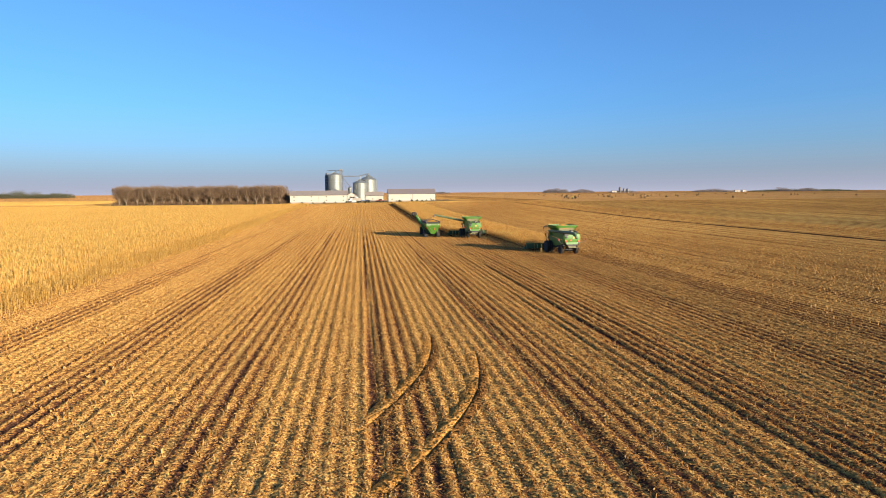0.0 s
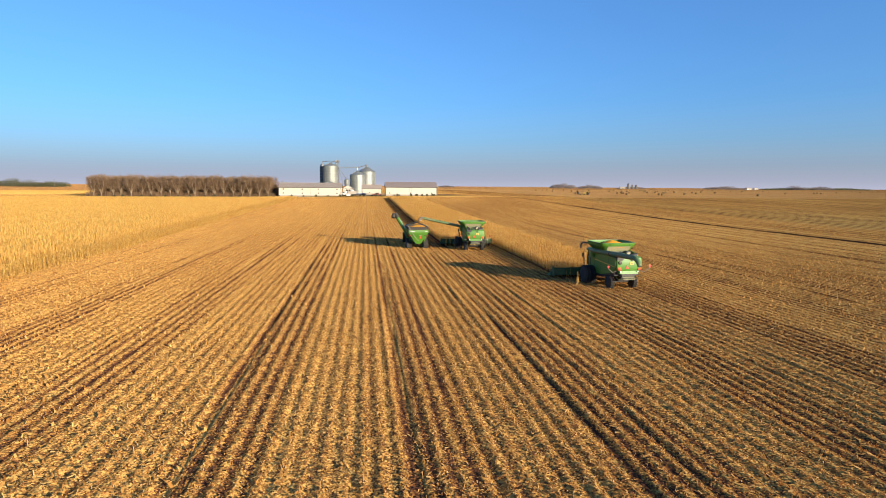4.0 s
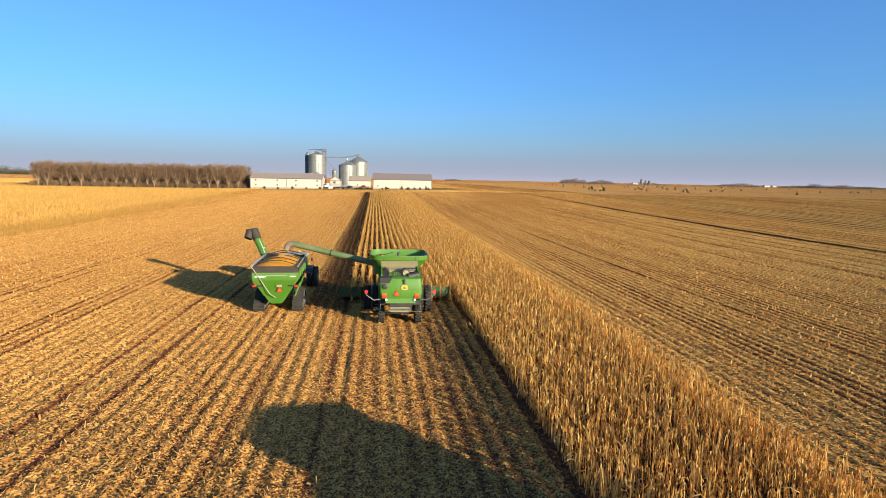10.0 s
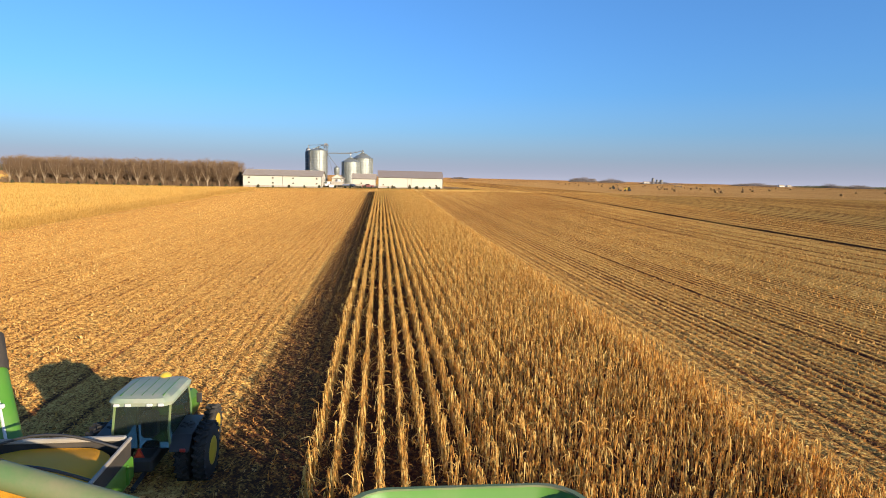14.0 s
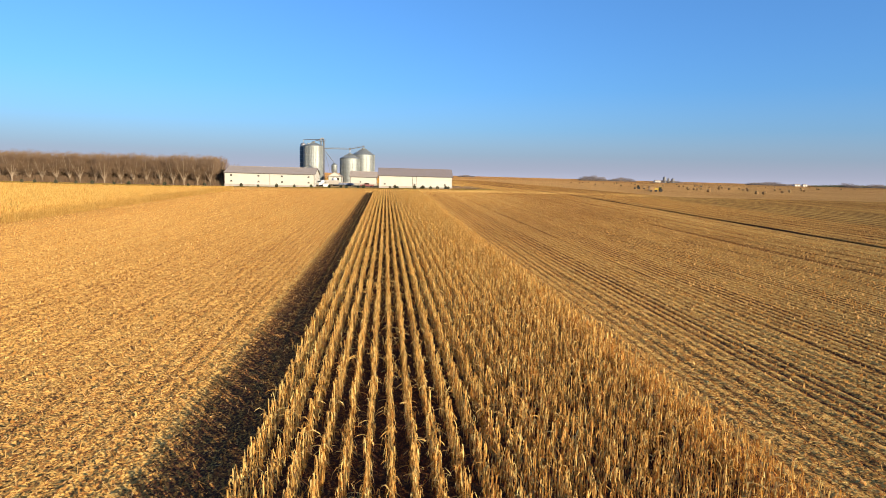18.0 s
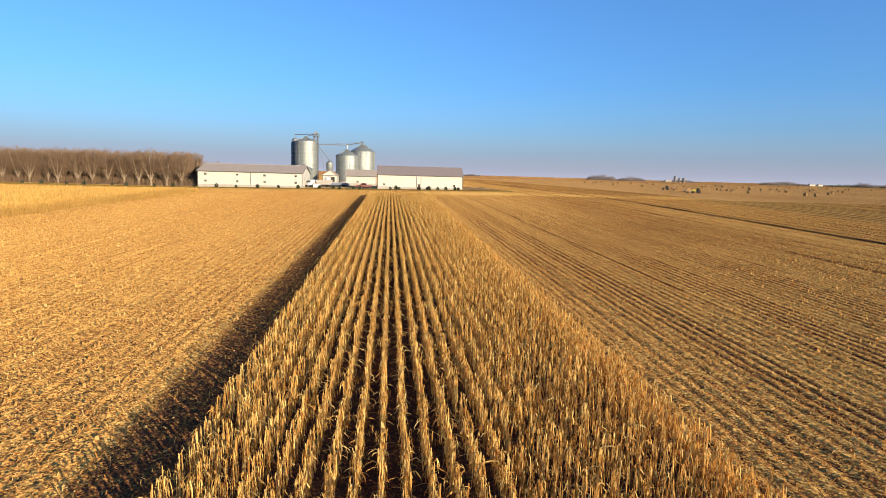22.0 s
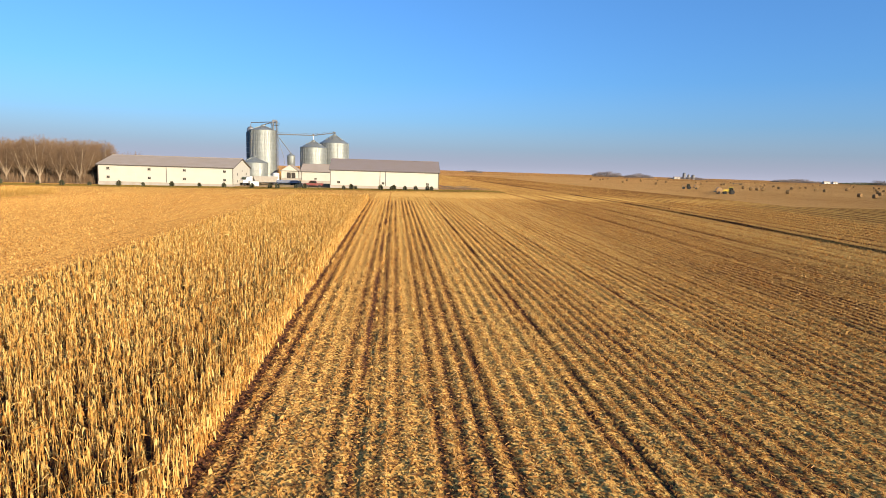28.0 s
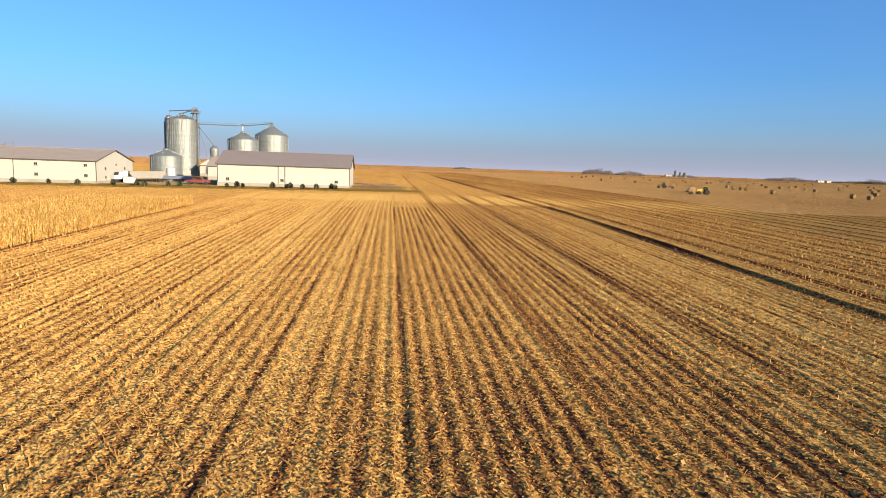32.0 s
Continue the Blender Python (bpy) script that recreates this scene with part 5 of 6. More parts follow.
def bales():
    q = random.Random(8)
    first = thing("round_bale", pose(0, 0, -40), "round bale of tan maize stalks on raked stubble", "bale", "bales over the east field")
    r, w = 1.0, 1.65
    s = Shape().lathe([(0.02, -w / 2 - 0.02), (r * 0.5, -w / 2), (r * 0.9, -w / 2 + 0.02), (r, -w / 2 + 0.12), (r * 1.01, 0), (r, w / 2 - 0.12), (r * 0.9, w / 2 - 0.02), (r * 0.5, w / 2), (0.02, w / 2 + 0.02)], 22, (0, 0, r * 0.96), "x")
    s.v = [(x + q.uniform(-0.03, 0.03), y + q.uniform(-0.03, 0.03), max(0.0, z + q.uniform(-0.03, 0.03))) for x, y, z in s.v]
    part("bale", s, M_BALE, first)
    net = Shape()
    for k in (-0.45, -0.15, 0.15, 0.45):
        net.lathe([(r * 1.015, k - 0.03), (r * 1.03, k), (r * 1.015, k + 0.03)], 22, (0, 0, r * 0.96), "x")
    part("net_wrap", net, M_BALE, first, "net wrap bands")
    spots = ((297, 1049), (342, 1153), (235, 823), (318, 1020), (310, 958), (243, 770), (389, 1088), (330, 937), (232, 681), (392, 987), (333, 865), (368, 883), (276, 698), (248, 644), (256, 650),
             (253, 640), (273, 670), (351, 794), (430, 910), (380, 819), (322, 726), (231, 584), (330, 722), (362, 757), (393, 793), (316, 677), (306, 655), (426, 785), (250, 558), (428, 755), (407, 723), (246, 544), (300, 603), (263, 997), (268, 977))
    allp = list(spots)
    for i in range(34):
        allp.append((q.uniform(300, 860), q.uniform(520, 1250)))
    for i, (x, y) in enumerate(allp):
        m = pose(x, y, gz(x, y) - 0.03, 0, 0, q.uniform(-70, 70))
        if i == 0:
            first.matrix_world = m
        else:
            copy_thing(first, m)


bales()


def field_tractor(x, y, turn, mat, label, scale=1.0):
    g = thing("tractor", pose(x, y, gz(x, y), 0, 0, turn), label, "tractor")
    part("hood", Shape().prism([(0.4, 1.0), (2.9, 1.0), (3.0, 1.9), (2.6, 2.1), (0.4, 2.3)], -0.5, 0.5), mat, g)
    part("cab_frame", Shape().prism([(-1.1, 1.4), (0.5, 1.4), (0.4, 3.0), (-1.0, 3.0)], -0.75, 0.75), M_GLASS, g)
    part("cab_roof", Shape().box((0, -0.3, 3.1), (1.8, 1.9, 0.25), 0.08), mat, g)
    for s in (-1, 1):
        add_wheel(g, (s * 1.1, -0.7, 0.95), 0.95, 0.65, mat, lugs=14)
        add_wheel(g, (s * 1.0, 2.2, 0.65), 0.65, 0.5, mat, lugs=12)
    part("exhaust", Shape().tube([(0.55, 0.9, 2.2), (0.55, 0.9, 3.3)], 0.06, 8), M_BLACK, g)
    return g


def baler(x, y, turn):
    g = thing("round_baler", pose(x, y, gz(x, y), 0, 0, turn), "orange round baler behind a tractor", "baler")
    part("chamber", Shape().lathe([(0.3, -1.2), (1.35, -1.15), (1.4, 0), (1.35, 1.15), (0.3, 1.2)], 18, (0, 0, 1.7), "x"), M_ORANGEPAINT, g)
    part("frame", Shape().box((0, 0.8, 1.0), (2.3, 2.4, 0.5), 0.06), M_BLACK, g)
    part("drawbar", Shape().tube([(0, 1.8, 0.9), (0, 4.0, 0.7)], 0.1, 6), M_BLACK, g)
    for s in (-1, 1):
        add_wheel(g, (s * 1.35, 0.2, 0.6), 0.6, 0.4, M_ORANGEPAINT)


field_tractor(199, 629, 70, M_ORANGEPAINT, "orange tractor crossing the bale field")
baler(204, 628, 70)
field_tractor(178, 548, 75, M_YELLOW, "yellow tractor with a baler in the stubble")
baler(171.5, 546, 75)


def bale_trailer(x, y, turn):
    g = thing("bale_trailer", pose(x, y, gz(x, y), 0, 0, turn), "long flatbed trailer loaded with round bales", "trailer")
    part("deck", Shape().box((0, 0, 1.2), (2.6, 12, 0.25), 0.03), M_BLACK, g)
    for yy in (-4.5, -3.2, 4.4):
        for s in (-1, 1):
            add_wheel(g, (s * 1.1, yy, 0.55), 0.55, 0.4, M_STEEL)
    for i in range(6):
        part("bale", Shape().lathe([(0.5, -0.7), (0.9, -0.65), (0.92, 0), (0.9, 0.65), (0.5, 0.7)], 16, (0, -5 + i * 1.95, 2.2), "x"), M_BALE, g)


bale_trailer(438, 976, 80)

# ---- far farmsteads and woods ----


def far_wood(x0, x1, y, h, label, mat=M_FARTREE, deep=25):
    """A far clump of bare trees that stand close: an uneven band of many fine twigs."""
    n = int((x1 - x0) * h * 3.2)
    grid = np.linspace(x0, x1, max(6, int((x1 - x0) / 5)))
    top = np.convolve(rng.uniform(0.1, 1.1, len(grid) + 2), (0.15, 0.7, 0.15), "valid")
    top = top * (0.35 + 0.65 * np.sin((grid - x0) / (x1 - x0) * math.pi) ** 0.6)
    x, yy = rng.uniform(x0, x1, n), y + rng.uniform(-deep, deep, n)
    reach = np.interp(x, grid, top) * h * rng.uniform(0.75, 1.0, n)
    z = lie(x, yy) + reach * rng.random(n) ** 0.8
    s, a = rng.uniform(0.25, 0.8, n), rng.uniform(-1.2, 1.2, n)
    sx, sy = np.cos(a) * s * 0.7, np.sin(a) * s * 0.7
    q = np.stack([np.stack([x - sx, yy - sy, z - s], -1), np.stack([x + sx, yy + sy, z - s * 0.7], -1), np.stack([x + sx * 0.3, yy, z + s * 1.5], -1), np.stack([x - sx * 0.4, yy, z + s], -1)], 1)
    return stuff("far_wood", q, np.arange(n * 4), mat, label, "wood")


def far_barn(x, y, w, d, h, mat, label):
    g = thing("farm_building", pose(x, y, gz(x, y)), label, "building")
    part("wall", Shape().box((0, 0, h / 2), (w, d, h), 0.05), mat, g)
    part("roof", Shape().prism([(-d / 2 - 0.5, h), (d / 2 + 0.5, h), (0, h + d * 0.28)], -w / 2 - 0.4, w / 2 + 0.4), M_ROOF, g)
    part("door", Shape().box((0, -d / 2 - 0.05, h * 0.4), (3, 0.15, h * 0.75), 0.03), M_TRIM, g)


def far_silo(x, y, r, h):
    g = thing("silo", pose(x, y, gz(x, y)), "distant grey grain silo of another farm", "silo", "silos on the horizon")
    part("wall", Shape().lathe([(r, 0), (r, h)], 20), M_GREYSILO, g)
    part("roof", Shape().lathe([(r, h), (0.2, h + r * 0.6)], 20), M_GREYSILO, g)


far_wood(608, 690, 2000, 20, "grey leafless wood on the horizon")
far_wood(705, 785, 2000, 15, "grey leafless wood on the horizon")
far_wood(845, 960, 2000, 9, "low grey shrubs round a far farmstead")
for x, r, h in ((880, 4.5, 17), (894, 3.5, 13), (908, 5, 12)):
    far_silo(x, 1990, r, h)
far_barn(855, 1985, 18, 10, 4.5, M_WHITE, "white barn of a far farmstead")
far_wood(1170, 1290, 2000, 15, "grey leafless wood on the horizon")
far_wood(1290, 1400, 2050, 8, "low grey wood on the horizon")
far_barn(1290, 1940, 18, 10, 4.5, M_WHITE, "white barn among far trees")
far_barn(1320, 1945, 13, 9, 4.5, M_WHITE, "white barn among far trees")
far_wood(1390, 1800, 2000, 13, "long dark wood on the horizon", M_CONIFER)
far_wood(1480, 1530, 1980, 24, "tall bare trees on the horizon")
far_wood(1560, 1640, 1980, 18, "tall bare trees on the horizon")
far_wood(260, 320, 2300, 12, "small far wood")
far_wood(-1300, -1120, 1700, 10, "low wood on the horizon")
far_wood(-860, -690, 1500, 22, "dark conifer wood on the horizon", M_CONIFER)
far_wood(-1050, -900, 1900, 14, "grey leafless wood on the horizon")
far_barn(-1180, 1650, 30, 12, 7, M_WHITE, "white barn on the horizon")

# ---- harvest machines ----


def rounded(w, l, r, z, n=5, dx=0.0, dy=0.0):
    """A rounded rectangle as a ring of points."""
    out = []
    for cx, cy, a0 in ((w / 2 - r, l / 2 - r, 0), (-w / 2 + r, l / 2 - r, 90), (-w / 2 + r, -l / 2 + r, 180), (w / 2 - r, -l / 2 + r, 270)):
        for k in range(n + 1):
            a = radians(a0 + 90 * k / n)
            out.append((cx + r * math.cos(a) + dx, cy + r * math.sin(a) + dy, z))
    return out


def heap(w, l, z, top, seed, n=16, dome=1.0):
    """A heap of grain over a rounded rectangle."""
    q = random.Random(seed)
    s = Shape()
    rings = []
    for i in range(n + 1):
        t = i / n
        k = 1 - t
        zz = z + (top - z) * (1 - k ** dome) * 0.98
        ring = rounded(max(w * k, 0.05), max(l * k, 0.05), max(0.35 * k * min(w, l), 0.01), zz)
        rings.append([(x + q.uniform(-0.02, 0.02), y + q.uniform(-0.02, 0.02), zc + q.uniform(-0.015, 0.015)) for x, y, zc in ring])
    s.loft(rings, True, True)
    return s


def triangle_sign(parent, y, x, z, size=0.36):
    sign = part("warning_triangle", Shape().prism([(x - size / 2, z - size * 0.4), (x + size / 2, z - size * 0.4), (x + size * 0.08, z + size * 0.5), (x - size * 0.08, z + size * 0.5)], y - 0.02, y, "y"), M_RED, parent, "orange-red slow vehicle triangle")
    k = size * 0.62
    part("inner_triangle", Shape().prism([(x - k / 2, z - k * 0.42), (x + k / 2, z - k * 0.42), (x, z + k * 0.46)], y - 0.03, y - 0.021, "y"), M_ORANGE, sign)


def combine(name, m, label, auger_out, filled):
    g = thing(name, m, label, "combine harvester", "combine harvesters")
    # side shells: lower body tapering to the rear
    for s in (-1, 1):
        xo = s * 1.46
        prof = [(-3.75, 2.4), (-3.2, 1.75), (-0.4, 1.25), (1.9, 1.35), (2.3, 2.2), (2.3, 3.75), (-0.6, 3.75), (-2.0, 3.55), (-3.8, 3.3)]
        sh = part("side_panel", Shape().prism(prof, xo - 0.07, xo + 0.07), M_GREEN, g)
        part("stripe", Shape().prism([(-3.6, 2.42), (0.9, 2.72), (0.9, 2.82), (-3.6, 2.50)], xo + s * 0.071, xo + s * 0.078), M_YELLOW, sh, "yellow stripe")
        for yy in (-2.3, -0.6, 0.9):
            part("panel_joint", Shape().box((xo + s * 0.074, yy, 2.55), (0.012, 0.03, 1.5)), M_BLACK, sh)
    part("underbody", Shape().prism([(-3.4, 1.5), (-0.4, 0.95), (2.2, 1.1), (2.3, 3.2), (-2.0, 3.0), (-3.4, 2.6)], -1.41, 1.41), M_BLACK, g, "dark chassis and threshing body")
    # rear hood
    hood = part("rear_hood", Shape().loft([
        rounded(2.82, 0.5, 0.2, 2.05, 4, 0, -3.62), rounded(2.92, 0.62, 0.14, 2.4, 4, 0, -3.66), rounded(2.92, 0.66, 0.14, 3.1, 4, 0, -3.60), rounded(2.88, 0.75, 0.16, 3.42, 4, 0, -3.48), rounded(2.74, 0.6, 0.2, 3.52, 4, 0, -3.42)], True, True), M_GREEN, g, "rounded green rear hood")
    yb = -3.985
    # solid black block stands in for the dark inside of a cut-out corner
    part("hood_notch_block", Shape().prism([(-1.44, 3.17), (-0.78, 3.17), (-0.60, 3.54), (-1.44, 3.54)], -3.99, -3.15, "y"), M_BLACK, hood, "black block painting the dark notch in the hood's corner")
    triangle_sign(hood, yb, -0.28, 2.44, 0.42)
    part("badge", Shape().prism([(0.07, 2.70), (0.47, 2.70), (0.51, 2.84), (0.47, 3.02), (0.07, 3.02), (0.03, 2.84)], yb - 0.02, yb, "y"), M_YELLOW, hood, "yellow shield badge")
    part("badge_mark", Shape().prism([(0.14, 2.78), (0.39, 2.76), (0.42, 2.86), (0.31, 2.88), (0.27, 2.95), (0.17, 2.92)], yb - 0.03, yb - 0.021, "y"), M_GREEN_DULL, hood)
    part("handle_recess", Shape().box((0.25, yb + 0.01, 3.26), (0.16, 0.06, 0.36), 0.03), M_BLACK, hood)
    part("round_vent", Shape().lathe([(0.14, -0.06), (0.2, -0.04), (0.2, 0.06)], 16, (-1.1, yb + 0.0, 2.94), "y"), M_BLACK, hood)
    for s in (-1, 1):
        part("tail_light", Shape().box((s * 1.14, yb - 0.01, 2.2), (0.34, 0.05, 0.15), 0.02), M_RED, hood, "red tail light")
        part("turn_light", Shape().box((s * 1.14, yb - 0.01, 2.37), (0.34, 0.05, 0.13), 0.02), M_ORANGE, hood, "orange turn light")
        part("work_light", Shape().lathe([(0.08, -0.04), (0.09, 0.05)], 12, (s * 1.0, yb + 0.02, 1.98), "y"), M_WHITEPAINT, hood)
        arm = part("marker_arm", Shape().tube([(s * 1.4, -3.7, 1.98), (s * 1.85, -3.8, 1.92), (s * 2.38, -3.9, 2.3), (s * 2.4, -3.9, 2.44)], 0.025, 6), M_STEEL, g)
        part("marker_plate", Shape().prism([(s * 2.4 - 0.12, 2.54), (s * 2.4 - 0.07, 2.40), (s * 2.4 + 0.07, 2.40), (s * 2.4 + 0.12, 2.54), (s * 2.4 + 0.10, 2.66), (s * 2.4 - 0.10, 2.66)], -3.93, -3.90, "y"), M_RED, arm, "red marker plate")
    # chopper and tailboard
    part("chopper", Shape().box((0, -3.4, 1.6), (1.7, 0.8, 0.5), 0.1), M_BLACK, g)
    part("lower_hood", Shape().prism([(-3.92, 1.72), (-3.85, 2.06), (-3.3, 2.06), (-3.3, 1.72)], -1.05, 1.05), M_GREEN, g)
    tail = part("tailboard", Shape().prism([(-4.1, 1.15), (-3.5, 1.5), (-3.5, 1.56), (-4.1, 1.21)], -0.72, 0.72), M_DECK, g, "tan dusty straw tailboard")
    for k in range(9):
        part("fin", Shape().box((-0.64 + k * 0.16, -3.82, 1.26), (0.02, 0.6, 0.14), 0, 0, 0), M_DECK, tail)
    for s in (-1, 1):
        part("guard_hoop", Shape().tube([(s * 0.75, -3.6, 1.55), (s * 0.75, -4.3, 1.2), (s * 1.45, -4.3, 1.2), (s * 1.4, -3.6, 1.6)], 0.022, 6), M_GREEN_DULL, g)
    # engine deck
    part("engine_deck", Shape().box((0, -2.35, 3.3), (2.72, 2.3, 0.12), 0.02), M_BLACK, g)
    part("deck_cover", Shape().prism([(-2.2, 3.70), (-1.2, 3.92), (-1.2, 3.99), (-2.2, 3.78)], -1.0, 1.2), M_DECK, g, "tan dust-covered deck panel")
    for s in (-1, 1):
        part("deck_wall", Shape().prism([(-3.2, 3.3), (-1.3, 3.3), (-1.3, 4.0), (-2.2, 3.9), (-3.2, 3.65)], s * 1.32 - 0.05, s * 1.32 + 0.05), M_GREEN, g)
    eng = part("engine", Shape().box((-0.05, -2.55, 3.55), (1.0, 0.7, 0.45), 0.08), M_BLACK, g)
    part("air_screen", Shape().lathe([(0.12, -0.42), (0.30, -0.40), (0.32, -0.3), (0.30, 0.25)], 20, (0.38, -2.55, 3.73), "y"), M_BLACK, eng, "round air filter drum")
    part("filter_face", Shape().lathe([(0.02, -0.50), (0.19, -0.48), (0.22, -0.42), (0.22, -0.38)], 20, (0.38, -2.55, 3.73), "y"), M_DECK, eng, "dusty round filter face")
    part("air_intake", Shape().tube([(0.1, -2.3, 3.70), (0.7, -2.1, 3.85), (1.15, -2.0, 3.80)], 0.13, 10), M_BLACK, eng)
    for k in range(4):
        part("hose", Shape().tube([(-0.9 + k * 0.14, -2.9, 3.40), (-0.8 + k * 0.1, -2.5, 3.75), (-0.5 + k * 0.1, -2.1, 3.65)], 0.03, 6), (M_BLACK, M_YELLOW, M_STEEL, M_GREEN)[k], eng)
    part("exhaust", Shape().tube([(-1.1, -2.0, 3.35), (-1.1, -2.0, 3.80), (-1.1, -2.15, 3.95)], 0.08, 10), M_BLACK, g)
    part("side_cover", Shape().prism([(-3.1, 3.32), (-1.6, 3.32), (-1.6, 3.9), (-2.4, 3.78), (-3.1, 3.42)], -1.25, -0.82), M_BLACK, g, "dark engine side cover")
    part("intake_duct", Shape().tube([(0.55, -3.15, 3.47), (1.35, -2.95, 3.65)], [0.26, 0.2], 12), M_BLACK, g)
    deck = part("deck_rail", Shape().tube([(-0.78, -3.0, 3.80), (-0.1, -3.0, 3.80)], 0.022, 5), M_GREEN, g)
    part("deck_rail", Shape().tube([(-0.78, -3.0, 3.60), (-0.1, -3.0, 3.60)], 0.02, 5), M_GREEN, g)
    for k in range(5):
        part("rail_post", Shape().tube([(-0.75 + k * 0.16, -3.0, 3.35), (-0.75 + k * 0.16, -3.0, 3.80)], 0.02, 5), M_GREEN, deck)
    # grain tank
    bow = 2 if filled else 5
    part("tank_base", Shape().loft([rounded(2.5, 2.6, 0.15, 3.0), rounded(2.8, 2.7, 0.2, 3.75), rounded(3.0, 2.9, 0.3, 3.95)], True, False), M_GREEN, g)
    outer = [rounded(3.0, 3.05, 0.35, 3.85, bow, 0, 0.25), rounded(4.0, 3.85, 0.66, 4.38, bow, 0, 0.25), rounded(4.26, 4.03, 0.78, 4.47, bow, 0, 0.25), rounded(4.34, 4.13, 0.80, 4.78, bow, 0, 0.25), rounded(4.24, 4.03, 0.76, 4.78, bow, 0, 0.25), rounded(4.14, 3.9, 0.74, 4.5, bow, 0, 0.25), rounded(3.7, 3.6, 0.6, 4.3, bow, 0, 0.25), rounded(2.9, 2.95, 0.3, 3.85, bow, 0, 0.25), rounded(1.8, 1.8, 0.3, 3.35, bow, 0, 0.25)]
    tank = part("tank_extension", Shape().loft(outer), M_GREEN, g, "flared open green grain tank extension")
    part("tank_floor", Shape().box((0, 0, 3.32), (2.3, 2.3, 0.06)), M_GREEN_DULL, tank)
    part("tank_rim", Shape().loft([*[rounded(w, w - 0.21, 0.79, z, bow, 0, 0.25) for w, z in ((4.37, 4.77), (4.37, 4.81), (4.21, 4.81), (4.21, 4.77), (4.37, 4.77))]]), M_GREEN_DULL, tank)
    part("cross_brace", Shape().tube([(-1.95, -0.75, 4.45), (1.95, -0.75, 4.45)], 0.035, 6), M_GREEN, tank)
    part("fill_auger", Shape().tube([(0.05, 1.1, 3.6), (0.0, 0.35, 4.8)], 0.11, 12), M_GREY, tank)
    part("auger_prop", Shape().tube([(-0.25, 1.3, 3.7), (-0.2, -0.8, 4.5)], 0.02, 5), M_BLACK, tank)
    part("sample_arm", Shape().tube([(-1.7, 0.9, 4.5), (-0.9, 0.75, 4.62), (-0.45, 1.05, 4.72)], 0.03, 5), M_BLACK, tank)
    for x in (-1.15, 1.15):
        part("corner_seam", Shape().box((x, -1.80, 4.62), (0.03, 0.03, 0.28)), M_BLACK, tank)
        part("corner_seam", Shape().box((x, 2.30, 4.62), (0.03, 0.03, 0.28)), M_BLACK, tank)
    part("apron", Shape().prism([(-1.30, 3.90), (-1.70, 4.40), (-1.72, 4.42), (-1.33, 3.90)], -1.35, 1.35), M_DECK, tank, "tan dusty lip below the tank")
    if filled:
        part("grain", heap(3.5, 3.3, 4.26, 4.97, 5, dome=1.45), M_GRAIN, tank, "heap of yellow maize grain")
    else:
        gr = heap(1.0, 0.9, 3.9, 4.3, 6)
        gr.v = [(x * 1.2 - 1.25, y + 0.75, z + 0.25) for x, y, z in gr.v]
        part("grain", gr, M_GRAIN, tank, "remains of yellow maize grain")
        g2 = heap(0.8, 0.7, 3.85, 4.25, 7)
        g2.v = [(x + 0.25, y + 0.0, z + 0.1) for x, y, z in g2.v]
        part("grain", g2, M_GRAIN, tank, "remains of yellow maize grain")
    # unloading auger
    if auger_out:
        path = [(-1.55, 1.25, 3.75), (-2.2, 1.4, 3.9), (-5.2, 2.0, 4.52), (-8.2, 2.6, 5.15)]
        end = [(-8.2, 2.6, 5.15), (-8.48, 2.66, 5.15), (-8.7, 2.7, 4.98), (-8.82, 2.7, 4.68)]
    else:
        path = [(-1.6, 1.6, 3.6), (-1.8, 0.9, 3.75), (-1.45, -2.5, 3.76), (-1.1, -6.5, 3.78)]
        end = [(-1.1, -6.5, 3.78), (-1.06, -6.95, 3.74), (-1.03, -7.4, 3.45), (-1.01, -7.65, 3.0)]
    aug = part("unloading_auger", Shape().tube(path, 0.235 if auger_out else 0.255, 18), M_GREEN_DULL, g, "long dusty unloading auger tube")
    part("spout", Shape().tube(end, [0.25, 0.25, 0.24, 0.22] if auger_out else [0.265, 0.265, 0.25, 0.225], 14, caps=False), M_SPOUT if auger_out else M_GREEN_DULL, aug, "dull rubber auger spout")
    p, q = Vector(path[2]), Vector(path[3])
    part("clamp_ring", Shape().tube([p, p + (q - p).normalized() * 0.1], 0.265 if auger_out else 0.285, 16), M_BLACK, aug)
    part("auger_elbow", Shape().lathe([(0.3, 3.0), (0.33, 3.6), (0.25, 3.95), (0.02, 4.0)], 14, (-1.6, 1.25, 0)), M_GREEN, g)
    if not auger_out:
        part("side_arm", Shape().tube([(-1.9, 1.9, 4.5), (-2.45, 2.0, 4.55), (-2.7, 2.0, 4.4), (-2.75, 2.0, 3.95)], 0.1, 8), M_TRIM, g, "dark curved pipe beside the tank")
    # cab
    cab = part("cab", Shape().prism([(2.3, 1.75), (3.75, 1.75), (3.95, 2.4), (3.7, 3.45), (2.3, 3.45)], -1.0, 1.0), M_GLASS, g, "glazed operator cab")
    part("cab_roof", Shape().loft([rounded(2.3, 2.0, 0.3, 3.45, 4, 0, 3.0), rounded(2.4, 2.1, 0.35, 3.62, 4, 0, 3.0), rounded(2.2, 1.9, 0.4, 3.75, 4, 0, 3.0)], True, True), M_GREEN, cab)
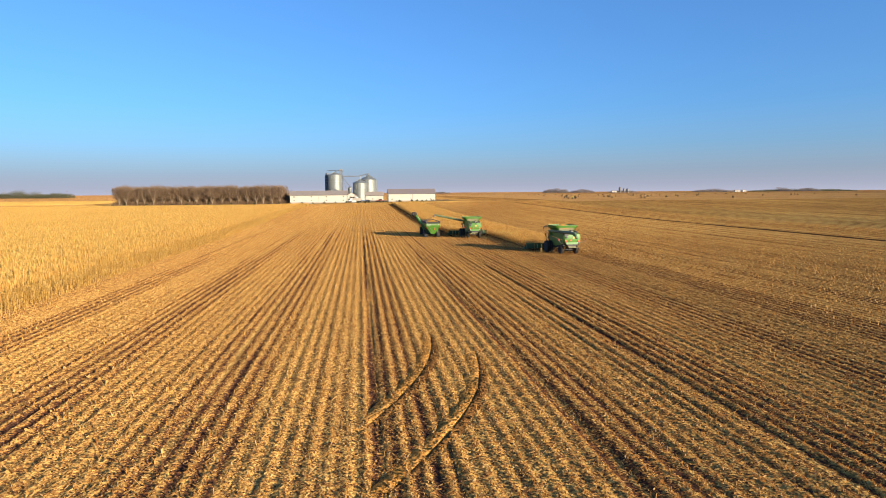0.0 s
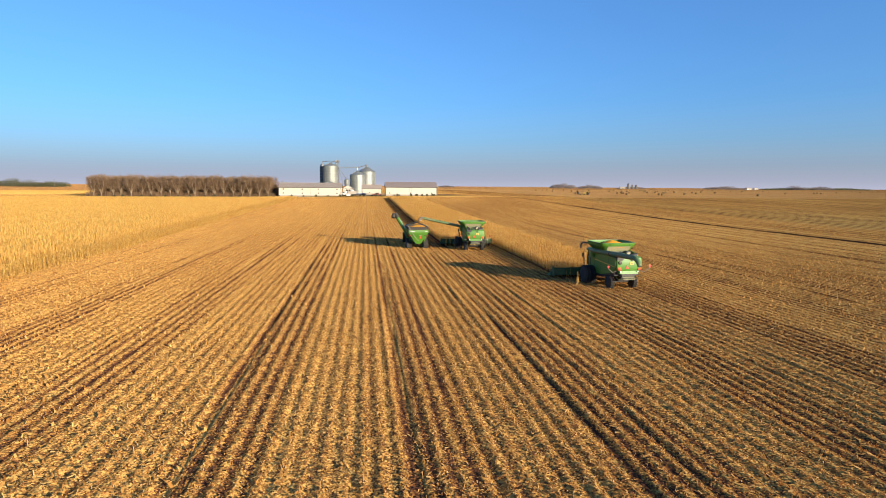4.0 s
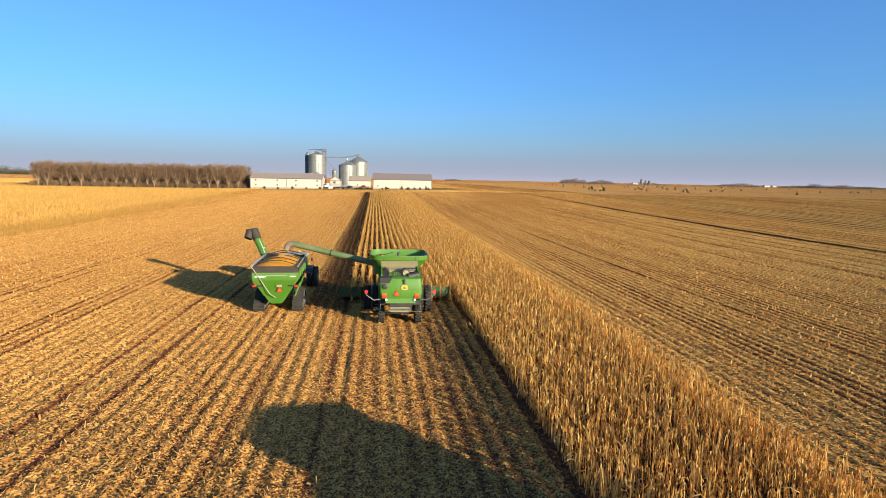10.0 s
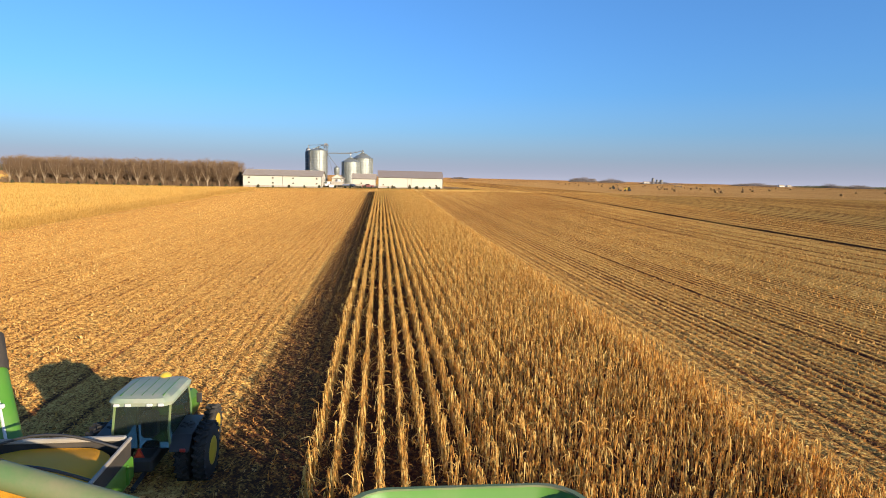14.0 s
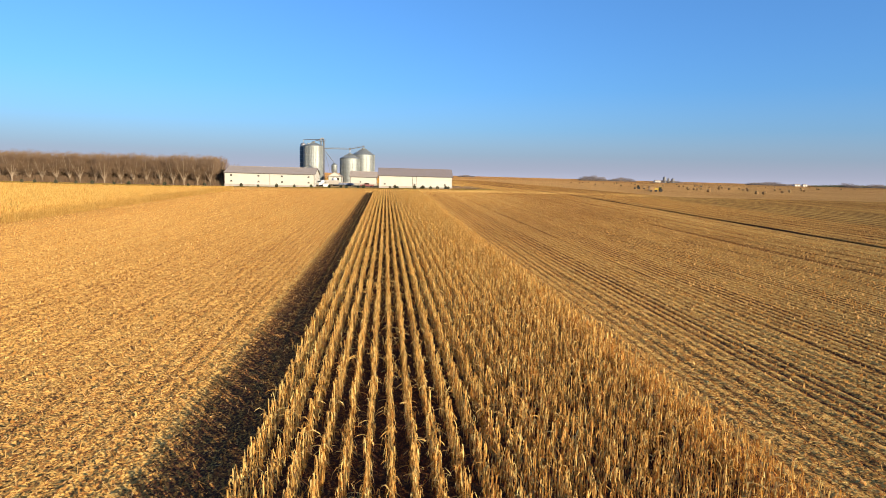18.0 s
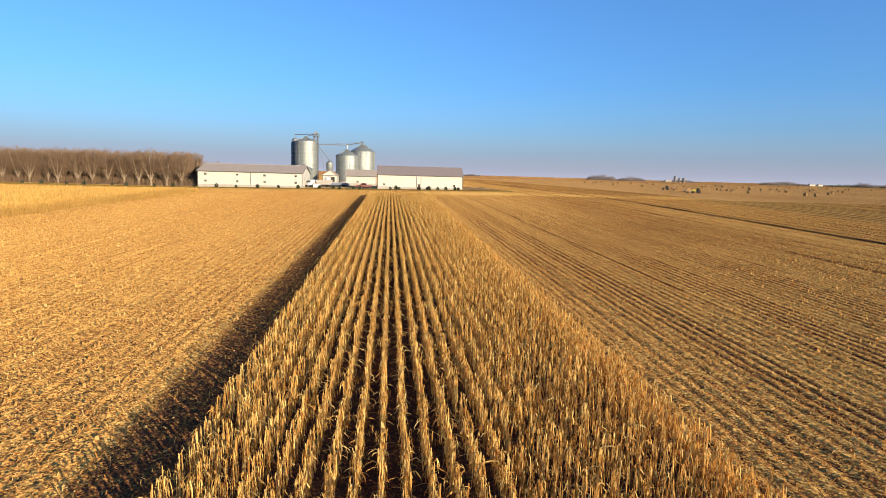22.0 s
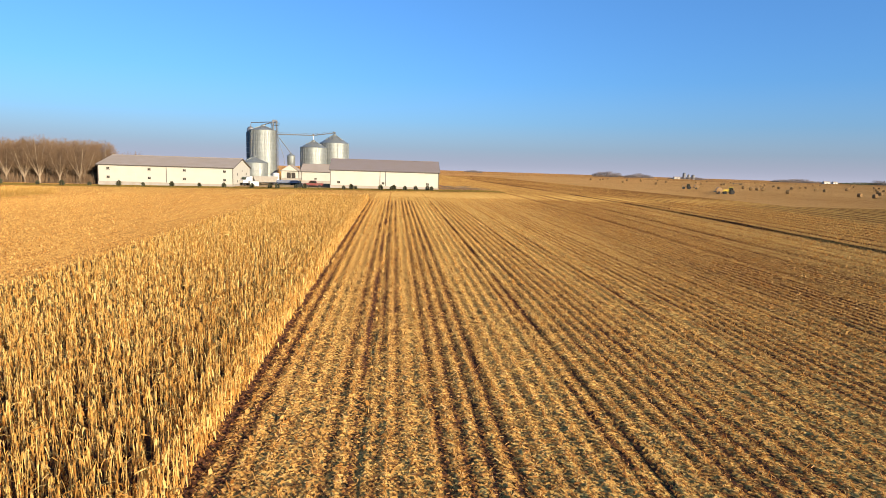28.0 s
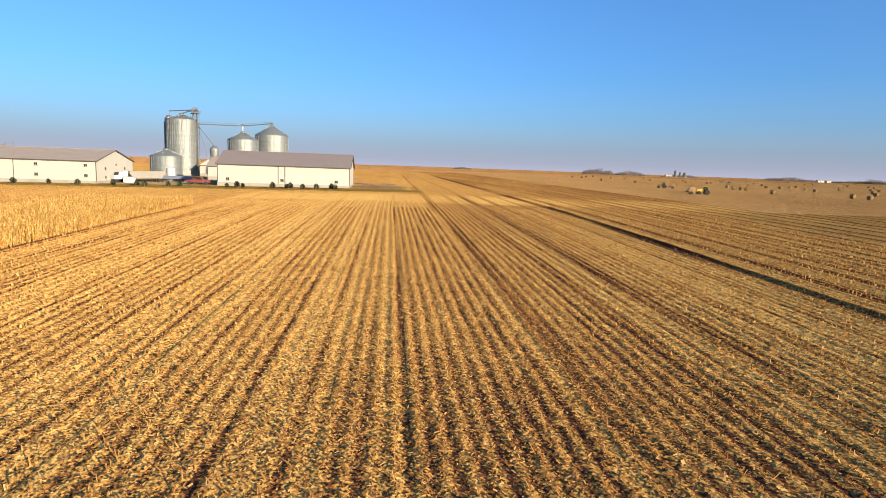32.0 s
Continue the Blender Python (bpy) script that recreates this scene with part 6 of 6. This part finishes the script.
    for s in (-1, 1):
        part("cab_post", Shape().tube([(s * 1.0, 3.72, 1.8), (s * 1.0, 3.92, 2.4), (s * 1.0, 3.68, 3.45)], 0.05, 6), M_BLACK, cab)
        part("mirror", Shape().box((s * 1.75, 3.4, 2.95), (0.28, 0.08, 0.5), 0.04), M_BLACK, cab)
        part("mirror_arm", Shape().tube([(s * 1.0, 3.5, 3.3), (s * 1.75, 3.42, 3.3), (s * 1.75, 3.4, 3.1)], 0.025, 6), M_BLACK, cab)
    part("beacon", Shape().lathe([(0.07, 3.75), (0.07, 3.9), (0.02, 3.95)], 10, (-0.7, 2.6, 0)), M_ORANGE, cab)
    # ladder and rails on the left
    lad = Shape()
    for yy in (2.4, 3.0):
        lad.tube([(-2.0, yy, 0.7), (-1.75, yy, 1.75), (-1.75, yy, 2.75)], 0.03, 6)
    for k in range(4):
        lad.box((-1.95 + k * 0.06, 2.7, 0.8 + k * 0.28), (0.25, 0.6, 0.04), 0.01)
    part("ladder", lad, M_BLACK, g)
    rail = Shape()
    rail.tube([(-1.85, 1.3, 1.9), (-1.85, 1.3, 2.9), (-1.85, 3.1, 2.9), (-1.85, 3.1, 1.9)], 0.03, 6)
    rail.tube([(-1.85, 1.3, 2.4), (-1.85, 3.1, 2.4)], 0.025, 6)
    part("handrail", rail, M_BLACK, g)
    part("platform", Shape().box((-1.5, 2.3, 1.75), (0.8, 1.9, 0.08), 0.01), M_BLACK, g)
    # wheels: duals in front
    for s in (-1, 1):
        add_wheel(g, (s * 1.72, 1.35, 0.98), 0.98, 0.52, M_YELLOW, lugs=20)
        add_wheel(g, (s * 2.38, 1.35, 0.98), 0.98, 0.52, M_YELLOW, lugs=20)
        add_wheel(g, (s * 1.34, -2.35, 0.68), 0.68, 0.48, M_YELLOW, lugs=16)
    part("front_axle", Shape().tube([(-2.4, 1.35, 0.98), (2.4, 1.35, 0.98)], 0.18, 10), M_BLACK, g)
    part("rear_axle", Shape().tube([(-1.5, -2.35, 0.7), (1.5, -2.35, 0.7)], 0.12, 8), M_BLACK, g)
    # feeder house and twelve-row corn head
    part("feeder_house", Shape().prism([(1.9, 1.1), (5.1, 0.5), (5.1, 1.2), (2.2, 1.9)], -0.7, 0.7), M_GREEN, g)
    head = part("corn_head", Shape().prism([(5.05, 0.4), (5.65, 0.3), (5.65, 0.55), (5.2, 1.2), (5.05, 1.25)], -4.6, 4.6), M_HEAD, g, "wide dusty green twelve-row corn head, darkened for the shade it lies in")
    part("head_auger", Shape().tube([(-4.5, 5.55, 0.67), (4.5, 5.55, 0.67)], 0.2, 12), M_STEEL, head)
    sn = Shape().loft([[(-0.3, 5.6, 0.25), (0.3, 5.6, 0.25), (0.24, 5.6, 0.68), (0, 5.6, 0.8), (-0.24, 5.6, 0.68)], [(-0.26, 6.3, 0.2), (0.26, 6.3, 0.2), (0.2, 6.3, 0.5), (0, 6.3, 0.6), (-0.2, 6.3, 0.5)], [(-0.04, 7.1, 0.1), (0.04, 7.1, 0.1), (0.03, 7.1, 0.16), (0, 7.1, 0.18), (-0.03, 7.1, 0.16)]], True, True)
    sm = mesh_of("snout", sn, M_HEAD)
    for k in range(13):
        shared("snout", sm, head, pose(-4.572 + k * ROW, 0, 0.0))
    for s in (-1, 1):
        part("end_shield", Shape().prism([(5.0, 0.3), (6.2, 0.2), (6.0, 0.9), (5.2, 1.4), (5.0, 1.25)], s * 4.62 - 0.06, s * 4.62 + 0.06), M_HEAD, head)
    return g


combine("combine_harvester", pose(13.2, 110.6, 0, 0, 0, 5), "green combine harvester with a heaped grain tank and folded auger", False, True)
combine("combine_harvester", pose(4.15, 148.6, 0), "green combine harvester unloading through its swung-out auger", True, False)


def grain_cart(m):
    g = thing("grain_cart", m, "large green grain cart full of yellow maize", "grain cart")
    L, W, top = 7.2, 3.3, 3.75
    zb = 2.7
    h = L / 2

    def ring(w, l, z, dy=0.0):
        return [(w / 2, l / 2 + dy, z), (-w / 2, l / 2 + dy, z), (-w / 2, -l / 2 + dy, z), (w / 2, -l / 2 + dy, z)]

    box = part("hopper", Shape().loft([ring(0.7, L - 1.1, 0.85), ring(1.0, L - 0.95, 0.97), ring(W, L, zb), ring(W + 0.06, L + 0.06, zb + 0.05), ring(W + 0.06, L + 0.06, 3.25), ring(W, L, 3.3), ring(W - 0.1, L - 0.1, 3.3), ring(W - 0.1, L - 0.1, zb)], True, False), M_GREEN, g, "green steel hopper with sloping floor")
    part("tarp_board", Shape().loft([ring(W - 0.02, L - 0.02, 3.3), ring(W + 0.02, L + 0.02, top), ring(W - 0.1, L - 0.1, top), ring(W - 0.12, L - 0.12, 3.3)], True, False), M_TARP, g, "black rubber top boards")
    for s in (-1, 1):
        part("side_rim", Shape().box((s * W / 2, 0, top + 0.03), (0.10, L, 0.09), 0.03), M_RIM, g, "pale grey side rim")
    part("end_rim", Shape().box((0, h, top + 0.03), (W - 0.2, 0.14, 0.12), 0.03), M_RIM, g)
    part("end_rim", Shape().box((0, -h, top + 0.01), (W - 0.2, 0.06, 0.05), 0.01), M_BLACK, g)
    part("grain", heap(W - 0.16, L - 0.2, 3.62, 4.25, 9), M_GRAIN, g, "heaped load of yellow maize grain")
    for k in range(5):
        y = -h + 0.55 + k * (L - 1.1) / 4
        pts = [(-W / 2 + 0.05 + (W - 0.1) * i / 10, y, top + 0.02 + 0.40 * math.sin(math.pi * i / 10)) for i in range(11)]
        part("tarp_bow", Shape().tube(pts, 0.034, 6), M_BLACK, g, "thin curved tarp bow")
    part("rolled_tarp", Shape().tube([(-W / 2 - 0.06, -h, top + 0.08), (-W / 2 - 0.06, h, top + 0.08)], 0.075, 10), M_RIM, g)
    part("tarp_crank", Shape().tube([(-W / 2 - 0.06, -h - 0.1, top + 0.06), (-0.4, -h - 0.12, 1.75), (0.0, -h + 0.1, 1.4)], 0.03, 6), M_RIM, g, "pale crank rod across the rear")
    # markings on the rear
    yb = -h - 0.034
    part("marking", Shape().prism([(-1.5, 2.95), (-0.75, 2.95), (-0.62, 3.08), (-1.4, 3.08)], yb - 0.012, yb, "y"), M_WHITEPAINT, g, "white name plate shape")
    part("pinstripe", Shape().box((0.1, yb - 0.004, 3.10), (1.5, 0.012, 0.04)), M_RIM, g)
    part("marking", Shape().box((1.3, yb - 0.006, 3.04), (0.45, 0.012, 0.07)), M_WHITEPAINT, g)
    part("rear_seam", Shape().box((0, yb - 0.004, 3.22), (W, 0.012, 0.03)), M_GREEN_DULL, g)
    part("sign_plate", Shape().box((0.28, yb + 0.03, 2.30), (0.40, 0.04, 0.18), 0.02), M_DECK, g)
    triangle_sign(g, yb + 0.07, 0.28, 2.0, 0.42)
    for s in (-1, 1):
        bar = part("light_bar", Shape().box((s * 1.25, -h + 0.1, 2.3), (0.7, 0.08, 0.1), 0.02), M_BLACK, g)
        part("tail_light", Shape().box((s * 1.52, -h + 0.02, 2.3), (0.28, 0.08, 0.16), 0.02), M_RED, bar, "red tail light")
    for s in (-1, 1):
        for k in range(6):
            y = -h + 0.4 + k * (L - 0.8) / 5
            part("side_rib", Shape().box((s * (W / 2 + 0.05), y, 3.0), (0.08, 0.1, 0.5), 0.02), M_GREEN, box)
        for k in range(2):
            part("bracket", Shape().tube([(s * 1.6, -1.4 + k * 2.8, 2.2), (s * 1.2, -1.4 + k * 2.8, 1.1)], 0.07, 6), M_GREEN, box)
    # tracked undercarriage
    for s in (-1, 1):
        x = s * 1.45
        tr = part("track_unit", Shape().box((x, -0.4, 0.75), (0.35, 2.1, 0.5), 0.1), M_GREEN, g, "rubber track undercarriage")
        loop = []
        for cy, cz, r, a0, a1 in ((1.05, 0.42, 0.42, -90, 60), (-0.4, 1.2, 0.42, 60, 120), (-1.85, 0.42, 0.42, 120, 270)):
            for k in range(7):
                a = radians(a0 + (a1 - a0) * k / 6)
                loop.append((cy + r * math.cos(a), cz + r * math.sin(a)))
        inner = [(-0.4 + (y + 0.4) * 0.93, 0.62 + (z - 0.62) * 0.88) for y, z in loop]
        band = Shape()
        n = len(loop)
        for xs in (x - 0.4, x + 0.4):
            band.add([(xs, *p) for p in loop] + [(xs, *p) for p in inner], [[k, (k + 1) % n, n + (k + 1) % n, n + k] for k in range(n)])
        band.add([(x - 0.4, *p) for p in loop] + [(x + 0.4, *p) for p in loop], [[k, (k + 1) % n, n + (k + 1) % n, n + k] for k in range(n)])
        part("track_belt", band, M_RUBBER, tr, "black cleated rubber belt")
        lug = Shape()
        total = []
        for k in range(n):
            a, b = Vector((0, *loop[k])), Vector((0, *loop[(k + 1) % n]))
            total.append((a, b, (b - a).length))
        step, acc = 0.2, 0.0
        for a, b, ln in total:
            while acc < ln:
                p = a.lerp(b, acc / max(ln, 1e-4))
                d = (b - a).normalized()
                nn = Vector((0, d.z, -d.y))
                lug.add([p + Vector((x - 0.38, 0, 0)) - d * 0.05, p + Vector((x + 0.38, 0, 0)) - d * 0.05, p + Vector((x + 0.38, 0, 0)) + d * 0.05, p + Vector((x - 0.38, 0, 0)) + d * 0.05,
                         p + Vector((x - 0.38, 0, 0)) + nn * 0.05, p + Vector((x + 0.38, 0, 0)) + nn * 0.05], [[0, 1, 5, 4], [3, 2, 5, 4]])
                acc += step
            acc -= ln
        part("tread", lug, M_RUBBER, tr)
        for yy, zz, r in ((1.05, 0.42, 0.36), (-1.85, 0.42, 0.36), (-0.4, 1.18, 0.38), (-0.4, 0.3, 0.22), (0.3, 0.3, 0.22), (-1.1, 0.3, 0.22)):
            part("track_roller", Shape().lathe([(0.03, -0.42), (r, -0.38), (r, 0.38), (0.03, 0.42)], 16, (x, yy, zz), "x"), M_GREY, tr)
    part("axle", Shape().tube([(-1.6, -0.4, 0.75), (1.6, -0.4, 0.75)], 0.14, 8), M_BLACK, g)
    # tongue and jack
    part("drawbar", Shape().prism([(2.2, 0.7), (6.2, 0.5), (6.2, 0.68), (2.2, 1.05)], -0.16, 0.16), M_GREEN, g)
    part("jack", Shape().tube([(0.3, 5.0, 0.25), (0.3, 5.0, 1.1)], 0.05, 8), M_BLACK, g)
    # raised corner auger with rubber spout
    aug = part("corner_auger", Shape().tube([(-0.9, h + 0.15, 0.8), (-1.5, h + 0.8, 2.5), (-2.95, h + 2.6, 5.0)], 0.33, 18), M_GREEN, g, "raised green unloading auger")
    part("auger_strip", Shape().tube([(-1.35, h + 0.42, 2.55), (-2.62, h + 2.12, 4.8)], 0.04, 6), M_WHITEPAINT, aug)
    part("spout", Shape().tube([(-2.8, h + 2.4, 4.75), (-3.15, h + 2.85, 5.5), (-3.5, h + 2.8, 5.4), (-3.65, h + 2.55, 4.85)], [0.37, 0.42, 0.42, 0.36], 14), M_TARP, aug, "black rubber auger spout")
    part("auger_lamp", Shape().box((-2.1, h + 1.4, 4.15), (0.2, 0.12, 0.12), 0.03), M_WHITEPAINT, aug)
    return g


grain_cart(pose(-5.15, 151.9, 0, 0, 0, 1.5))


def cart_tractor(m):
    g = thing("tractor", m, "green row-crop tractor with yellow wheels pulling the cart", "tractor")
    part("hood", Shape().loft([
        [(-0.5, 1.2, 1.1), (0.5, 1.2, 1.1), (0.55, 1.2, 1.9), (0.35, 1.2, 2.2), (-0.35, 1.2, 2.2), (-0.55, 1.2, 1.9)],
        [(-0.48, 3.6, 1.1), (0.48, 3.6, 1.1), (0.5, 3.6, 1.75), (0.3, 3.6, 2.0), (-0.3, 3.6, 2.0), (-0.5, 3.6, 1.75)],
        [(-0.4, 4.1, 1.15), (0.4, 4.1, 1.15), (0.4, 4.1, 1.55), (0.25, 4.1, 1.75), (-0.25, 4.1, 1.75), (-0.4, 4.1, 1.55)]], True, True), M_GREEN, g, "long sloping green bonnet")
    part("grille", Shape().box((0, 4.12, 1.4), (0.6, 0.05, 0.4), 0.02), M_BLACK, g)
    part("chassis", Shape().box((0, 1.4, 0.95), (0.7, 5.2, 0.5), 0.08), M_BLACK, g)
    cab = part("cab", Shape().prism([(-1.05, 1.55), (1.15, 1.55), (1.25, 2.2), (1.0, 3.1), (-0.9, 3.1), (-1.15, 2.2)], -0.92, 0.92), M_GLASS, g, "glazed tractor cab")
    for s in (-1, 1):
        part("cab_post", Shape().tube([(s * 0.92, -1.05, 1.55), (s * 0.92, -1.15, 2.2), (s * 0.92, -0.9, 3.1)], 0.045, 6), M_GREEN_DULL, cab)
        part("cab_post", Shape().tube([(s * 0.92, 1.15, 1.55), (s * 0.92, 1.25, 2.2), (s * 0.92, 1.0, 3.1)], 0.045, 6), M_GREEN_DULL, cab)
    roof = part("cab_roof", Shape().loft([rounded(2.05, 2.35, 0.3, 3.1), rounded(2.15, 2.45, 0.35, 3.24), rounded(2.0, 2.3, 0.4, 3.36), rounded(1.5, 1.8, 0.4, 3.42)], True, True), M_ROOFDUST, cab, "dusty grey-green cab roof")
    for k in range(5):
        part("roof_rib", Shape().box((-0.7 + k * 0.35, -0.1, 3.405), (0.04, 1.7, 0.04), 0.01), M_GREEN, roof)
    part("satellite_dome", Shape().lathe([(0.2, 3.36), (0.22, 3.44), (0.12, 3.54), (0.02, 3.56)], 14, (0.1, 1.05, 0)), M_YELLOW, roof, "yellow guidance dome")
    for s in (-1, 1):
        for k in (0.35, 0.72):
            part("work_light", Shape().box((s * k, -1.24, 3.17), (0.2, 0.06, 0.1), 0.02), M_WHITEPAINT, roof)
    part("seat", Shape().box((0, -0.2, 2.1), (0.55, 0.5, 0.9), 0.1), M_BLACK, cab)
    for s in (-1, 1):
        # green fenders coloured black for the shade they stand in
        fender = part("fender", Shape().prism([(-1.3, 1.5), (-0.9, 1.95), (0.6, 2.05), (0.9, 1.9), (0.6, 1.98), (-0.85, 1.88), (-1.2, 1.48)], s * 0.95, s * 1.6), M_BLACK, g)
        part("fender_light", Shape().box((s * 1.4, -1.3, 1.55), (0.2, 0.06, 0.12), 0.02), M_RED, fender, "red lamp")
        add_wheel(g, (s * 1.25, -0.1, 0.98), 0.98, 0.48, M_YELLOW, lugs=22)
        add_wheel(g, (s * 1.85, -0.1, 0.98), 0.98, 0.48, M_YELLOW, lugs=22)
        add_wheel(g, (s * 1.25, 2.9, 0.72), 0.72, 0.42, M_YELLOW, lugs=18)
        part("wheel_disc", Shape().lathe([(0.05, s * 0.04), (0.30, s * 0.05), (0.56, 0.0), (0.60, -s * 0.06)], 24, (s * 2.08, -0.1, 0.98), "x"), M_YELLOW, g, "yellow wheel disc")
        part("wheel_disc", Shape().lathe([(0.05, s * 0.04), (0.22, s * 0.05), (0.42, 0.0), (0.45, -s * 0.05)], 24, (s * 1.46, 2.9, 0.72), "x"), M_YELLOW, g, "yellow wheel disc")
        part("mirror", Shape().box((s * 1.35, 0.9, 2.6), (0.2, 0.06, 0.4), 0.03), M_BLACK, cab)
    part("exhaust", Shape().tube([(0.75, 1.3, 1.6), (0.75, 1.3, 3.1), (0.75, 1.2, 3.25)], 0.07, 8), M_BLACK, g)
    triangle_sign(g, -1.35, 0.0, 1.5, 0.36)
    part("hitch", Shape().tube([(0, -0.9, 0.6), (0, -2.0, 0.55)], 0.08, 6), M_BLACK, g)
    return g


cart_tractor(pose(-5.05, 160.9, 0) @ Matrix.Scale(0.94, 4))


def wheel_ruts():
    """Two curved tracks of a machine that turned across the rows, with chaff thrown up beside them."""
    g = thing("wheel_ruts", pose(0, 0, 0), "curved wheel ruts with chaff berms across the rows", "ruts", kind="structure")
    q = random.Random(4)
    for x0, y0, dx, dy in ((-21.8, 37.2, 5.1, 17.6), (-20.9, 31.4, 6.6, 18.0)):
        trench, berm = [], []
        for i in range(60):
            t = i / 59
            y = y0 + dy * t
            x = x0 + dx * (t + 0.22 * math.sin(t * math.pi))
            k = math.sin(math.pi * min(1.0, t * 1.02)) ** 0.5
            j = q.uniform(-0.045, 0.045)
            trench.append([(x - 0.05 + j, y, 0.0), (x + 0.08 * k, y, 0.085 * k), (x + (0.42 + j * 2) * k, y, 0.08 * k), (x + (0.62 + j * 3) * k, y, 0.0)])
            berm.append([(x - 0.95 + j, y, -0.04), (x - 0.6, y, 0.05 * k + j * 0.5), (x - 0.3 + j * 2, y, 0.10 * k + j * 0.6), (x - 0.08, y, 0.09 * k), (x + 0.06, y, -0.03)])
        part("rut", Shape().loft(trench, False), M_SOILBARE, g, "dark bare soil in the rut")
        part("berm", Shape().loft(berm, False), M_RIDGE, g, "ridge of dry chaff")


wheel_ruts()
